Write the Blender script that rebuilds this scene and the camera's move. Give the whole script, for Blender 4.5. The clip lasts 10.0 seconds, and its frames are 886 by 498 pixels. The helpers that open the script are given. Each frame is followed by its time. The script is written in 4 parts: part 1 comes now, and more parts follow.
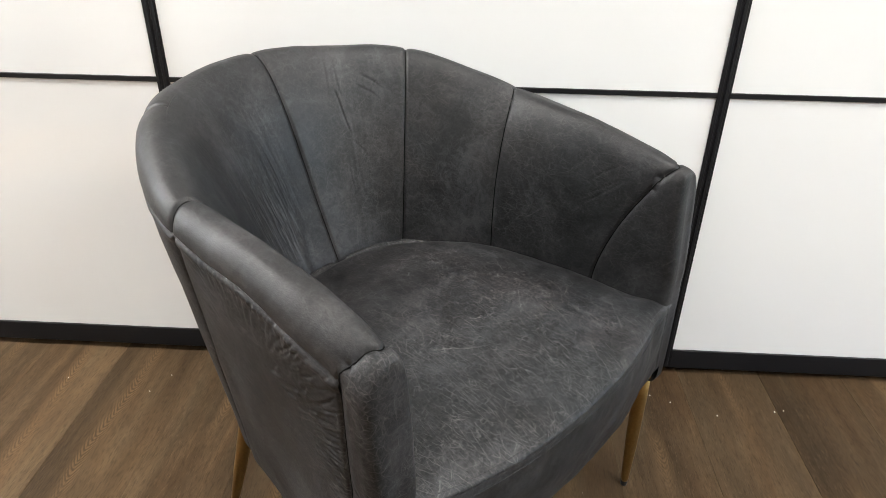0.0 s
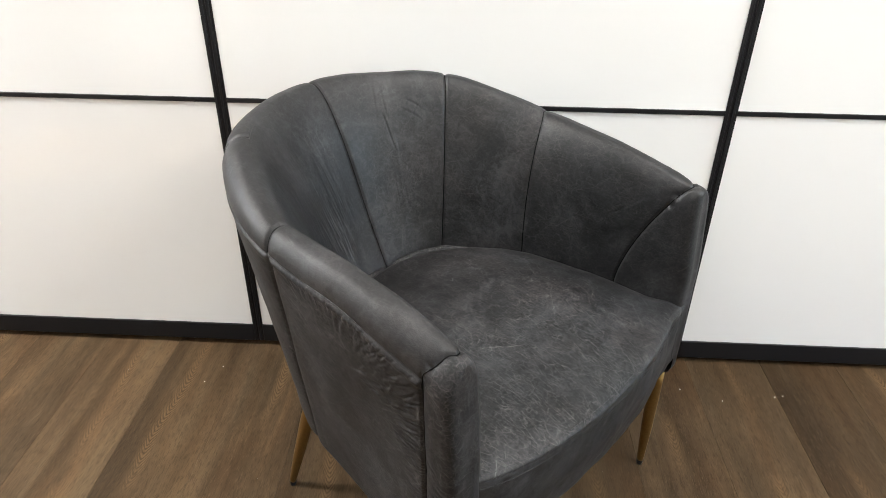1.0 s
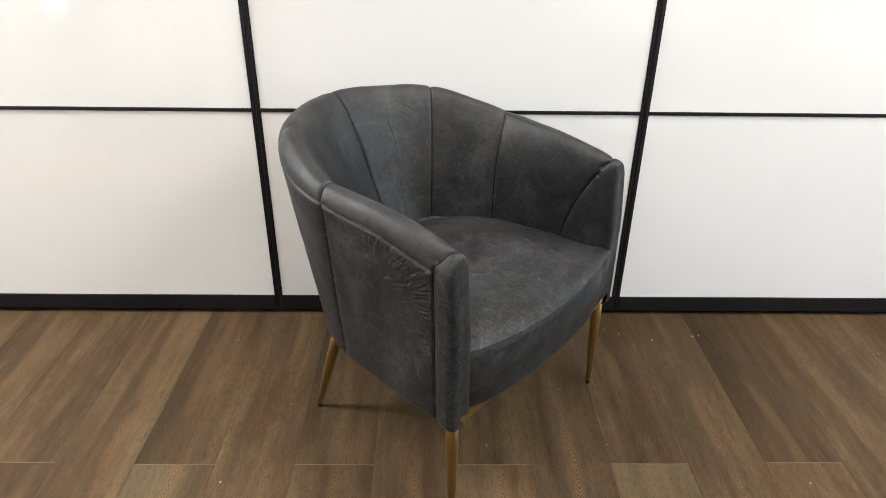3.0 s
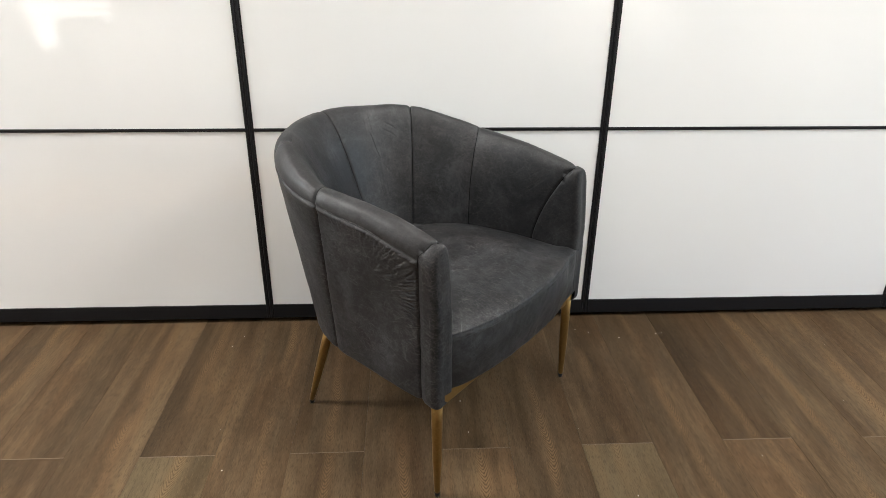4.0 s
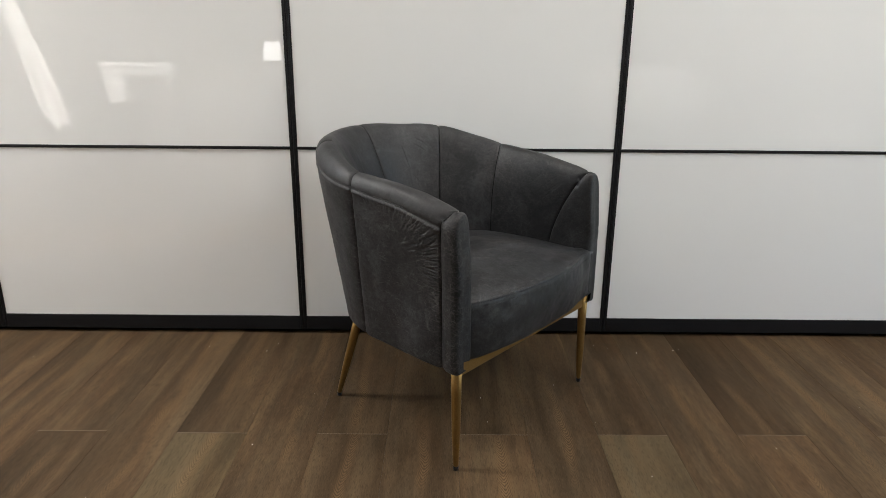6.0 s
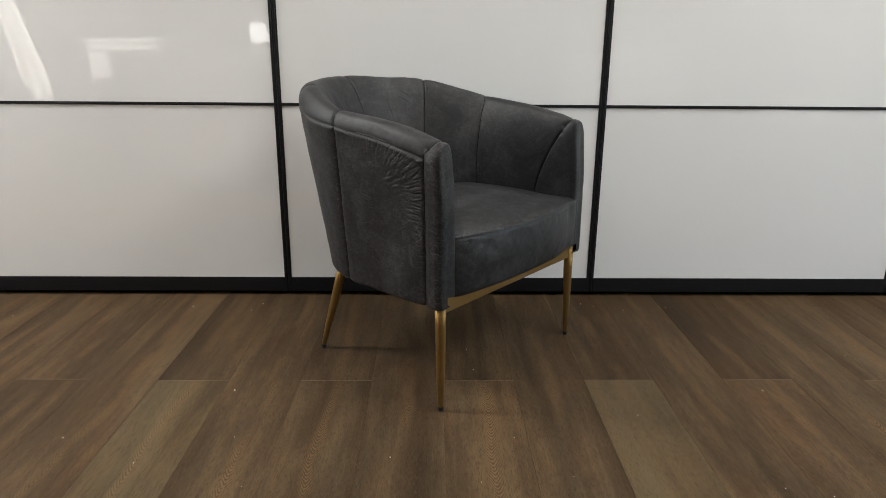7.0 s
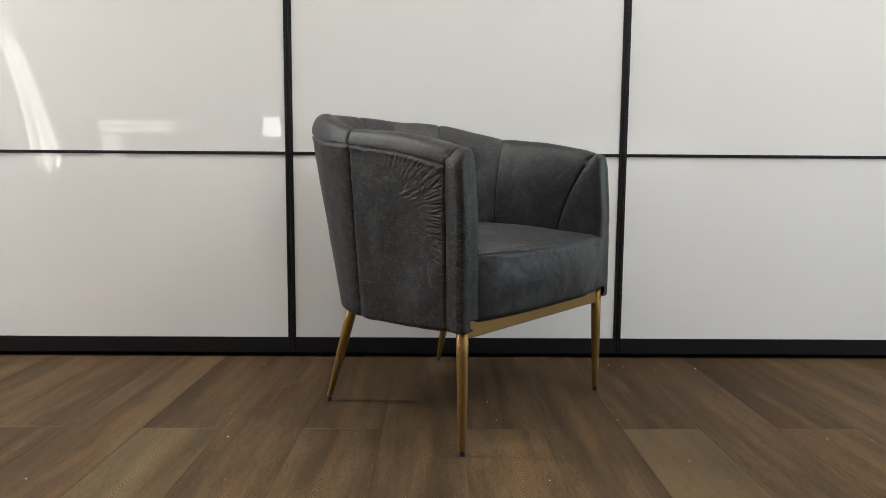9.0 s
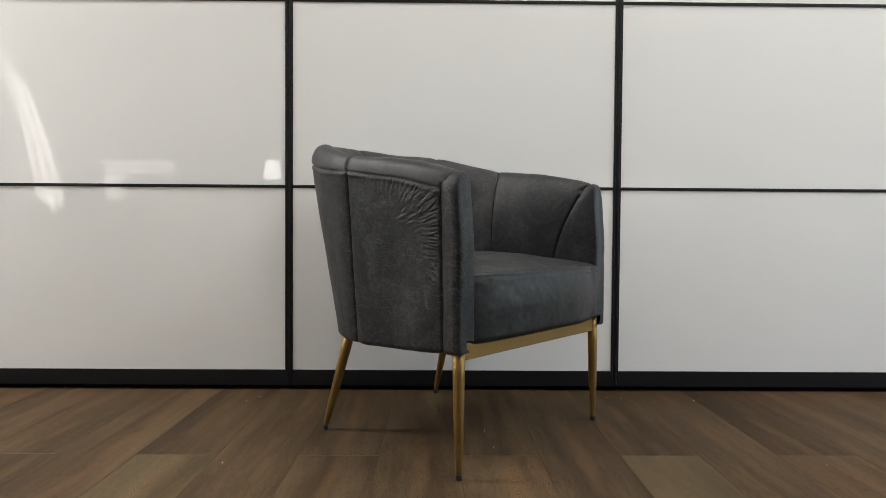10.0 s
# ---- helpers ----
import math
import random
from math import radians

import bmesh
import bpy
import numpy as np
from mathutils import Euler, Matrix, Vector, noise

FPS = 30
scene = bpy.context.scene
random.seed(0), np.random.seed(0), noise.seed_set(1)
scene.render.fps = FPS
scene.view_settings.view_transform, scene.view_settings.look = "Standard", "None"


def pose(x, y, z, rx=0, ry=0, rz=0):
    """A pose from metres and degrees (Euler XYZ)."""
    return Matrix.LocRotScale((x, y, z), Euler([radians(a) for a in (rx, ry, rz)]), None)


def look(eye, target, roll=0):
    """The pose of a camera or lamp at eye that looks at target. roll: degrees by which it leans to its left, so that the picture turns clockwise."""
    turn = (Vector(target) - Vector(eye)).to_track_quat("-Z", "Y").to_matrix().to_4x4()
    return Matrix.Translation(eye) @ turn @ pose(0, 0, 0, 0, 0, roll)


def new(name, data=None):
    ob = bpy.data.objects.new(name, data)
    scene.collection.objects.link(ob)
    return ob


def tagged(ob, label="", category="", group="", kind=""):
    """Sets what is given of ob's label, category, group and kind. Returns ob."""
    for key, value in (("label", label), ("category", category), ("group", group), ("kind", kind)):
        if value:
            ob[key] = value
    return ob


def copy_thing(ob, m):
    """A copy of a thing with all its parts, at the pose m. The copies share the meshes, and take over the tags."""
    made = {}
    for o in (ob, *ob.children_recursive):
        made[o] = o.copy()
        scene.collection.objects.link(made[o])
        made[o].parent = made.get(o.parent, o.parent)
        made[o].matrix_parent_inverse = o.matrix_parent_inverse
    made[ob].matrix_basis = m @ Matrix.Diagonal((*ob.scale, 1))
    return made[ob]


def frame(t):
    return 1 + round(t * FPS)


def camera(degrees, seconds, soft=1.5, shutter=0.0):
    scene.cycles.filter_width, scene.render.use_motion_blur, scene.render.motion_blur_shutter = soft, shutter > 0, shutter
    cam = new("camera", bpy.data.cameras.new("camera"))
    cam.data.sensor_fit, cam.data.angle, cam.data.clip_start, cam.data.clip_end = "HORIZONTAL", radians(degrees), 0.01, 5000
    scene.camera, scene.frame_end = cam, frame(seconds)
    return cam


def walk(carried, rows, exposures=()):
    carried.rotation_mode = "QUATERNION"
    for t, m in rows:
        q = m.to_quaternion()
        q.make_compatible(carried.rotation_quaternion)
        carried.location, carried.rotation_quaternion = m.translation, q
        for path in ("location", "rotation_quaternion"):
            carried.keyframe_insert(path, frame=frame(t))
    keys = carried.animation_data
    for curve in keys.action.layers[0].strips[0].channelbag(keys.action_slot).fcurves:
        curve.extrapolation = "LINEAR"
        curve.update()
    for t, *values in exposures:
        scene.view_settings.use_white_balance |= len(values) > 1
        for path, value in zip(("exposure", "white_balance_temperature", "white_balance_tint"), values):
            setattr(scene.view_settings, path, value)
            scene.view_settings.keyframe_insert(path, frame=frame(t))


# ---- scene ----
cam = camera(66.2, 10.0, soft=0.9)
PATH = [
    (0, (0.206, 0.336, 1.072), (0.126, 2.069, 0.075), 0.9),
    (0.5, (0.16, 0.306, 1.148), (0.076, 2.013, 0.109), 0.7),
    (1, (0.133, 0.233, 1.182), (0.06, 1.94, 0.142), 0.7),
    (1.5, (0.14, 0.121, 1.212), (0.078, 1.827, 0.169), 0.7),
    (2, (0.154, -0.022, 1.251), (0.114, 1.684, 0.208), 0.7),
    (2.5, (0.118, -0.123, 1.259), (0.103, 1.604, 0.251), 0.8),
    (4, (0.07, -0.414, 1.258), (0.166, 1.388, 0.395), 0.6),
    (4.5, (0.094, -0.447, 1.226), (0.155, 1.373, 0.399), 0.6),
    (5, (0.088, -0.483, 1.185), (0.107, 1.37, 0.434), 0.6),
    (6.5, (0.088, -0.7, 0.967), (0.091, 1.216, 0.395), 0.5),
    (7, (0.106, -0.696, 0.882), (0.137, 1.218, 0.305), 0.5),
    (7.5, (0.089, -0.686, 0.809), (0.137, 1.237, 0.261), 0.5),
    (8, (0.07, -0.658, 0.75), (0.112, 1.293, 0.312), 0.5),
    (8.5, (0.068, -0.616, 0.665), (0.097, 1.356, 0.336), 0.4),
    (9, (0.07, -0.613, 0.606), (0.088, 1.376, 0.398), 0.4),
    (9.5, (0.073, -0.624, 0.574), (0.092, 1.372, 0.452), 0.4),
    (10, (0.075, -0.637, 0.545), (0.096, 1.362, 0.486), 0.4),
]
EXPOSURES = [(0.0, 3.88), (1.5, 3.87), (2.5, 3.80), (4.5, 3.45), (5.5, 3.14), (6.5, 2.97), (7.0, 2.97), (8.0, 3.12), (9.0, 3.09), (10.0, 3.00)]
walk(cam, [(t, look(eye, target, roll)) for t, eye, target, roll in PATH], EXPOSURES)


# ---------------------------------------------------------------- light
world = bpy.data.worlds.new("world")
scene.world = world
world.use_nodes = True
wn = world.node_tree.nodes
sky = wn.new("ShaderNodeTexSky")
sky.sky_type = "NISHITA"
sky.sun_disc = False
SUN_TO = Vector((0.80, -0.235, -0.50)).normalized()
sky.sun_elevation = math.asin(-SUN_TO.z)
sky.sun_rotation = math.atan2(-SUN_TO.x, -SUN_TO.y)
world.node_tree.links.new(sky.outputs[0], wn["Background"].inputs[0])
wn["Background"].inputs[1].default_value = 0.12

sun = new("sun", bpy.data.lights.new("sun", "SUN"))
sun.data.energy, sun.data.angle, sun.data.color = 5.0, radians(0.5), (1.0, 0.98, 0.95)
sun.matrix_world = look((0, 0, 4), Vector((0, 0, 4)) + SUN_TO)

EAST = (-0.9, 1.3)  # the span of the unseen opening added in the east wall
ROOM_W, ROOM_E, ROOM_S, CEIL = -4.4, 5.2, -7.2, 2.95
# unseen ceiling lights; (0.9, -1.35) is added to brighten the hoop chair
LAMPS = [(2.5, -0.30, 6.4), (2.4, 1.0, 1.9), (0.50, 0.95, 3.1), (-2.3, 1.10, 7.8), (-3.9, 0.90, 4.2), (0.9, -1.35, 2.2), (-1.5, -1.9, 1.6)]


def area_lamp(name, m, sx, sy, power, colour):
    data = bpy.data.lights.new(name, "AREA")
    data.shape, data.size, data.size_y, data.energy, data.color = "RECTANGLE", sx, sy, power, colour
    ob = new(name, data)
    ob.matrix_world = m
    return ob


for lx, ly, power in LAMPS:
    area_lamp("panel_light", look((lx, ly, CEIL - 0.03), (lx, ly + 0.0001, 0)), 1.2, 0.5, power, (1.0, 0.972, 0.938))
# daylight of the window in the west wall
area_lamp("side_light", look((ROOM_W - 0.05, 1.15, 1.9), (0, 0.6, 1.5)), 0.85, 1.7, 5.0, (0.90, 0.95, 1.0))
# fill light added in the east wall, where no window is known
area_lamp("side_light", look((ROOM_E + 0.05, EAST[0] / 2 + EAST[1] / 2, 1.45), (0, EAST[0] / 2 + EAST[1] / 2, 1.45)), EAST[1] - EAST[0], 1.9, 2.5, (1.0, 0.98, 0.95))


# ---------------------------------------------------------------- helpers of this scene
def mesh_ob(name, verts, faces, material, parent=None, smooth=True, label=""):
    me = bpy.data.meshes.new(name)
    me.from_pydata([tuple(v) for v in verts], [], faces)
    me.polygons.foreach_set("use_smooth", [smooth] * len(me.polygons))
    me.materials.append(material)
    me.update()
    ob = new(name, me)
    if parent is not None:
        ob.parent = parent
    return tagged(ob, label)


def part(name, bm, material, parent=None, label="", smooth=False):
    me = bpy.data.meshes.new(name)
    bmesh.ops.recalc_face_normals(bm, faces=bm.faces)
    bm.to_mesh(me)
    bm.free()
    me.polygons.foreach_set("use_smooth", [smooth] * len(me.polygons))
    me.materials.append(material)
    ob = new(name, me)
    if parent is not None:
        ob.parent = parent
    return tagged(ob, label)


def add_box(bm, x0, x1, y0, y1, z0, z1, bevel=0.0, seg=2):
    made = bmesh.ops.create_cube(bm, size=1.0, matrix=Matrix.LocRotScale(((x0 + x1) / 2, (y0 + y1) / 2, (z0 + z1) / 2), None, (x1 - x0, y1 - y0, z1 - z0)))
    if bevel:
        vs = set(made["verts"])
        edges = [e for e in bm.edges if e.verts[0] in vs and e.verts[1] in vs]
        bmesh.ops.bevel(bm, geom=edges, offset=bevel, segments=seg, profile=0.5, affect="EDGES")
    return bm


def box(x0, x1, y0, y1, z0, z1, bevel=0.0, seg=2):
    return add_box(bmesh.new(), x0, x1, y0, y1, z0, z1, bevel, seg)


def lathe(profile, base, top, steps=28):
    """A round bar along base-top; profile: (share of the length, radius)."""
    base, top = Vector(base), Vector(top)
    axis = (top - base).normalized()
    side = axis.orthogonal().normalized()
    other = axis.cross(side)
    verts, faces = [], []
    for k, r in profile:
        for i in range(steps):
            a = 2 * math.pi * i / steps
            verts.append(base.lerp(top, k) + r * (math.cos(a) * side + math.sin(a) * other))
    for j in range(len(profile) - 1):
        for i in range(steps):
            n = (i + 1) % steps
            faces.append((j * steps + i, j * steps + n, (j + 1) * steps + n, (j + 1) * steps + i))
    faces.append(tuple(range(steps))[::-1])
    faces.append(tuple(range((len(profile) - 1) * steps, len(profile) * steps)))
    return verts, faces


def vnoise(x, y, seed):
    """Smooth value noise in [0, 1] over two arrays."""
    table = np.random.RandomState(seed).rand(256, 256)
    xi, yi = np.floor(x).astype(int), np.floor(y).astype(int)
    fx, fy = x - xi, y - yi
    fx, fy = fx * fx * (3 - 2 * fx), fy * fy * (3 - 2 * fy)
    t = lambda a, b: table[a % 256, b % 256]
    return (t(xi, yi) * (1 - fx) + t(xi + 1, yi) * fx) * (1 - fy) + (t(xi, yi + 1) * (1 - fx) + t(xi + 1, yi + 1) * fx) * fy


def sstep(a, b, x):
    k = np.clip((x - a) / (b - a), 0, 1)
    return k * k * (3 - 2 * k)


# ---------------------------------------------------------------- materials
def material(name):
    m = bpy.data.materials.new(name)
    m.use_nodes = True
    return m, m.node_tree.nodes, m.node_tree.links, m.node_tree.nodes["Principled BSDF"]


def ramp(nodes, stops, interp="LINEAR"):
    r = nodes.new("ShaderNodeValToRGB")
    r.color_ramp.interpolation = interp
    while len(r.color_ramp.elements) < len(stops):
        r.color_ramp.elements.new(0.5)
    for e, (pos, col) in zip(r.color_ramp.elements, stops):
        e.position = pos
        e.color = (*col, 1) if len(col) == 3 else (col[0], col[0], col[0], 1)
    return r


def tex_noise(nodes, links, vec, scale, detail=3.0, rough=0.55, distort=0.0):
    n = nodes.new("ShaderNodeTexNoise")
    n.inputs["Scale"].default_value = scale
    n.inputs["Detail"].default_value = detail
    n.inputs["Roughness"].default_value = rough
    n.inputs["Distortion"].default_value = distort
    links.new(vec, n.inputs["Vector"])
    return n


def mapping(nodes, links, vec, scale=(1, 1, 1), rot=(0, 0, 0), loc=(0, 0, 0)):
    n = nodes.new("ShaderNodeMapping")
    n.inputs["Scale"].default_value = scale
    n.inputs["Rotation"].default_value = rot
    n.inputs["Location"].default_value = loc
    links.new(vec, n.inputs["Vector"])
    return n.outputs[0]


def mix_col(nodes, links, fac, a, b, mode="MIX"):
    n = nodes.new("ShaderNodeMix")
    n.data_type, n.blend_type = "RGBA", mode
    for sock, val in ((n.inputs[0], fac), (n.inputs[6], a), (n.inputs[7], b)):
        if isinstance(val, (int, float)):
            sock.default_value = val
        elif isinstance(val, tuple):
            sock.default_value = (*val, 1)
        else:
            links.new(val, sock)
    return n.outputs[2]


def maths(nodes, links, op, a, b=0.0, clamp=False):
    n = nodes.new("ShaderNodeMath")
    n.operation, n.use_clamp = op, clamp
    for sock, val in ((n.inputs[0], a), (n.inputs[1], b)):
        if isinstance(val, (int, float)):
            sock.default_value = val
        else:
            links.new(val, sock)
    return n.outputs[0]


def bump(nodes, links, height, strength, distance, normal=None):
    n = nodes.new("ShaderNodeBump")
    n.inputs["Strength"].default_value = strength
    n.inputs["Distance"].default_value = distance
    links.new(height, n.inputs["Height"])
    if normal is not None:
        links.new(normal, n.inputs["Normal"])
    return n.outputs[0]


def plain(name, col, rough, metal=0.0, spec=0.5, grain=0.0, scale=60.0, vary=0.12):
    m, nodes, links, b = material(name)
    co = nodes.new("ShaderNodeTexCoord").outputs["Object"]
    n = tex_noise(nodes, links, co, scale, 4)
    lo, hi = tuple(c * (1 - vary) for c in col), tuple(min(1, c * (1 + vary)) for c in col)
    r = ramp(nodes, [(0.3, lo), (0.7, hi)])
    links.new(n.outputs[0], r.inputs[0])
    links.new(r.outputs[0], b.inputs["Base Color"])
    b.inputs["Roughness"].default_value, b.inputs["Metallic"].default_value = rough, metal
    b.inputs["Specular IOR Level"].default_value = spec
    if grain:
        links.new(bump(nodes, links, n.outputs[0], 0.3, grain), b.inputs["Normal"])
    return m


def leather_material(name, scuff):
    """Waxed charcoal leather; scuff: how worn and scratched the piece is."""
    m, nodes, links, b = material(name)
    co = nodes.new("ShaderNodeTexCoord").outputs["Object"]
    cloud = tex_noise(nodes, links, co, 6.5, 7, 0.66, 1.2)
    base = ramp(nodes, [(0.40, (0.0034, 0.0037, 0.0042)), (0.50, (0.0104, 0.0111, 0.0123)), (0.60, (0.0295, 0.0306, 0.0330))])
    mottle = tex_noise(nodes, links, co, 55.0, 7, 0.82, 1.0)
    links.new(maths(nodes, links, "ADD", maths(nodes, links, "MULTIPLY", cloud.outputs[0], 0.52), maths(nodes, links, "MULTIPLY", mottle.outputs[0], 0.48)), base.inputs[0])
    # hair-fine scratches: a broken web of short straight ones, and a few long ones
    warp = tex_noise(nodes, links, co, 30.0, 3, 0.6)
    wv = nodes.new("ShaderNodeMix")
    wv.data_type = "VECTOR"
    wv.inputs[0].default_value = 0.010
    links.new(co, wv.inputs[4])
    links.new(warp.outputs["Color"], wv.inputs[5])
    total = None
    for k, (scale, width, amp, turn, draw) in enumerate((
            (11.0, 0.0045, 0.60, 0.4, 0.13), (20.0, 0.008, 0.65, 1.3, 0.15), (34.0, 0.013, 0.65, 2.2, 0.18), (52.0, 0.022, 0.60, 0.9, 0.22), (84.0, 0.038, 0.50, 2.9, 0.26), (120.0, 0.06, 0.45, 1.8, 0.4))):
        v = nodes.new("ShaderNodeTexVoronoi")
        v.feature = "DISTANCE_TO_EDGE"
        v.inputs["Scale"].default_value = scale
        links.new(mapping(nodes, links, wv.outputs[1], (1.0, draw, 0.8), (turn, 0.6 * turn, 1.7 * turn), (k * 3.3, k, 0)), v.inputs["Vector"])
        line = ramp(nodes, [(0.0, (1,)), (width * 0.35, (0.5,)), (width, (0,))])
        links.new(v.outputs["Distance"], line.inputs[0])
        gate = tex_noise(nodes, links, mapping(nodes, links, co, loc=(k * 5.1, 2.0, k)), 22.0 + 10 * k, 4, 0.7)
        gm = ramp(nodes, [(0.42, (0,)), (0.64, (1,))])
        links.new(gate.outputs[0], gm.inputs[0])
        one = maths(nodes, links, "MULTIPLY", maths(nodes, links, "MULTIPLY", line.outputs[0], gm.outputs[0]), amp)
        total = one if total is None else maths(nodes, links, "MAXIMUM", total, one)
    patch = tex_noise(nodes, links, co, 9.0, 6, 0.7, 0.8)
    pm = ramp(nodes, [(0.36, (0.30,)), (0.64, (1,))])
    links.new(patch.outputs[0], pm.inputs[0])
    fine = tex_noise(nodes, links, co, 240.0, 5, 0.8)
    fm = ramp(nodes, [(0.46, (0,)), (0.68, (1,))])
    links.new(fine.outputs[0], fm.inputs[0])
    lines = maths(nodes, links, "MULTIPLY", maths(nodes, links, "MULTIPLY", total, pm.outputs[0]), 1.0 * scuff)
    dust = maths(nodes, links, "MULTIPLY", fm.outputs[0], maths(nodes, links, "MULTIPLY", pm.outputs[0], 0.03 + 0.16 * scuff))
    fac = maths(nodes, links, "ADD", lines, dust, True)
    col = mix_col(nodes, links, fac, base.outputs[0], (0.128, 0.128, 0.128))
    # brown showing through where the dye has worn
    brown = tex_noise(nodes, links, mapping(nodes, links, co, loc=(7.0, 3.0, 1.0)), 5.0, 5, 0.65, 0.6)
    bw = ramp(nodes, [(0.44, (1.0, 1.0, 1.0)), (0.64, (1.09, 1.0, 0.97))])
    links.new(brown.outputs[0], bw.inputs[0])
    col = mix_col(nodes, links, 1.0, col, bw.outputs[0], "MULTIPLY")
    links.new(col, b.inputs["Base Color"])
    rr = ramp(nodes, [(0.3, (0.42,)), (0.7, (0.55,))])
    links.new(patch.outputs[0], rr.inputs[0])
    links.new(rr.outputs[0], b.inputs["Roughness"])
    b.inputs["Specular IOR Level"].default_value = 0.44 - 0.20 * scuff
    pores = nodes.new("ShaderNodeTexVoronoi")
    pores.inputs["Scale"].default_value = 620.0
    links.new(co, pores.inputs["Vector"])
    n1 = bump(nodes, links, pores.outputs["Distance"], 0.22, 0.0005)
    crease = tex_noise(nodes, links, co, 38.0, 5, 0.60, 1.0)
    n2 = bump(nodes, links, crease.outputs[0], 0.16 + 0.10 * scuff, 0.0020, n1)
    n3 = bump(nodes, links, total, 0.06, 0.0004, n2)
    links.new(n3, b.inputs["Normal"])
    return m


def plank_material(name, dark, mid, light, drift):
    """Smoked oak: broad soft bands, a cathedral strip, short fine pores."""
    m, nodes, links, b = material(name)
    tc = nodes.new("ShaderNodeTexCoord")
    info = nodes.new("ShaderNodeObjectInfo")
    shift = nodes.new("ShaderNodeVectorMath")
    shift.operation = "SCALE"
    shift.inputs[0].default_value = (37.0, 61.0, 23.0)
    links.new(info.outputs["Random"], shift.inputs["Scale"])
    add = nodes.new("ShaderNodeVectorMath")
    links.new(tc.outputs["Object"], add.inputs[0])
    links.new(shift.outputs[0], add.inputs[1])
    co = add.outputs[0]
    xyz = nodes.new("ShaderNodeSeparateXYZ")
    links.new(tc.outputs["Object"], xyz.inputs[0])
    # soft bands of tone along the plank
    broad = tex_noise(nodes, links, mapping(nodes, links, co, (11, 0.9, 1)), 1.0, 4, 0.55, 0.3)
    streak = tex_noise(nodes, links, mapping(nodes, links, co, (46, 4.0, 1)), 1.0, 5, 0.65, 0.5)
    cloud = tex_noise(nodes, links, mapping(nodes, links, co, (9, 4.5, 1), loc=(4.4, 1.2, 0)), 1.0, 5, 0.65, 0.6)
    tone = ramp(nodes, [(0.36, dark), (0.50, mid), (0.66, light)])
    mixv = maths(nodes, links, "ADD", maths(nodes, links, "MULTIPLY", broad.outputs[0], 0.55), maths(nodes, links, "ADD", maths(nodes, links, "MULTIPLY", streak.outputs[0], 0.20), maths(nodes, links, "MULTIPLY", cloud.outputs[0], 0.25)))
    links.new(mixv, tone.inputs[0])
    grey = nodes.new("ShaderNodeMix")
    grey.data_type, grey.blend_type = "RGBA", "MULTIPLY"
    hue = tex_noise(nodes, links, mapping(nodes, links, co, (10.0, 1.5, 1), loc=(11.0, 5.0, 0)), 1.0, 5, 0.62, 0.8)
    hr = ramp(nodes, [(0.34, (1.05, 0.98, 0.89)), (0.50, (1.0, 1.0, 0.96)), (0.66, (0.95, 1.01, 1.02))])
    links.new(maths(nodes, links, "ADD", hue.outputs[0], drift), hr.inputs[0])
    grey.inputs[0].default_value = 1.0
    links.new(tone.outputs[0], grey.inputs[6])
    links.new(hr.outputs[0], grey.inputs[7])
    # cathedral strip: nested points along a wandering line of the plank
    wander = tex_noise(nodes, links, mapping(nodes, links, co, (0.001, 2.2, 1)), 1.0, 2)
    line_x = maths(nodes, links, "MULTIPLY_ADD", info.outputs["Random"], 0.05)
    line_x.node.inputs[2].default_value = 0.035
    line_x = maths(nodes, links, "ADD", line_x, maths(nodes, links, "MULTIPLY", wander.outputs[0], 0.08))
    u = maths(nodes, links, "SUBTRACT", xyz.outputs[0], line_x)
    uu = maths(nodes, links, "MULTIPLY", u, u)
    vee = maths(nodes, links, "SQRT", maths(nodes, links, "ADD", uu, 0.000012))
    jit = tex_noise(nodes, links, mapping(nodes, links, co, (70, 45, 1)), 1.0, 3)
    phase = maths(nodes, links, "ADD", maths(nodes, links, "ADD", maths(nodes, links, "MULTIPLY", xyz.outputs[1], 470.0), maths(nodes, links, "MULTIPLY", vee, -1150.0)), maths(nodes, links, "MULTIPLY", jit.outputs[0], 7.0))
    wave = maths(nodes, links, "SINE", phase)
    figure = ramp(nodes, [(0.30, (0,)), (0.95, (1,))])
    links.new(maths(nodes, links, "MULTIPLY_ADD", wave, 0.5), figure.inputs[0])
    figure.inputs[0].links[0].from_node.inputs[2].default_value = 0.5
    near = ramp(nodes, [(0.0, (1,)), (0.5, (0.35,)), (1.0, (0,))], "EASE")
    links.new(maths(nodes, links, "MULTIPLY", uu, 2300.0), near.inputs[0])
    where = tex_noise(nodes, links, mapping(nodes, links, co, (1.5, 2.6, 1), loc=(3.1, 7.7, 0)), 1.0, 3)
    on = ramp(nodes, [(0.42, (0,)), (0.58, (1,))])
    links.new(where.outputs[0], on.inputs[0])
    strip = maths(nodes, links, "MULTIPLY", near.outputs[0], on.outputs[0])
    c0 = mix_col(nodes, links, maths(nodes, links, "MULTIPLY", strip, 0.48), grey.outputs[2], tuple(c * k for c, k in zip(light, (1.45, 1.32, 1.15))))
    c1 = mix_col(nodes, links, maths(nodes, links, "MULTIPLY", maths(nodes, links, "MULTIPLY", figure.outputs[0], strip), 0.62), c0, tuple(c * 0.75 for c in dark))
    # pores: short dark dashes
    grain = tex_noise(nodes, links, mapping(nodes, links, co, (420, 55, 1)), 1.0, 3, 0.6)
    gr = ramp(nodes, [(0.50, (0,)), (0.66, (1,))])
    links.new(grain.outputs[0], gr.inputs[0])
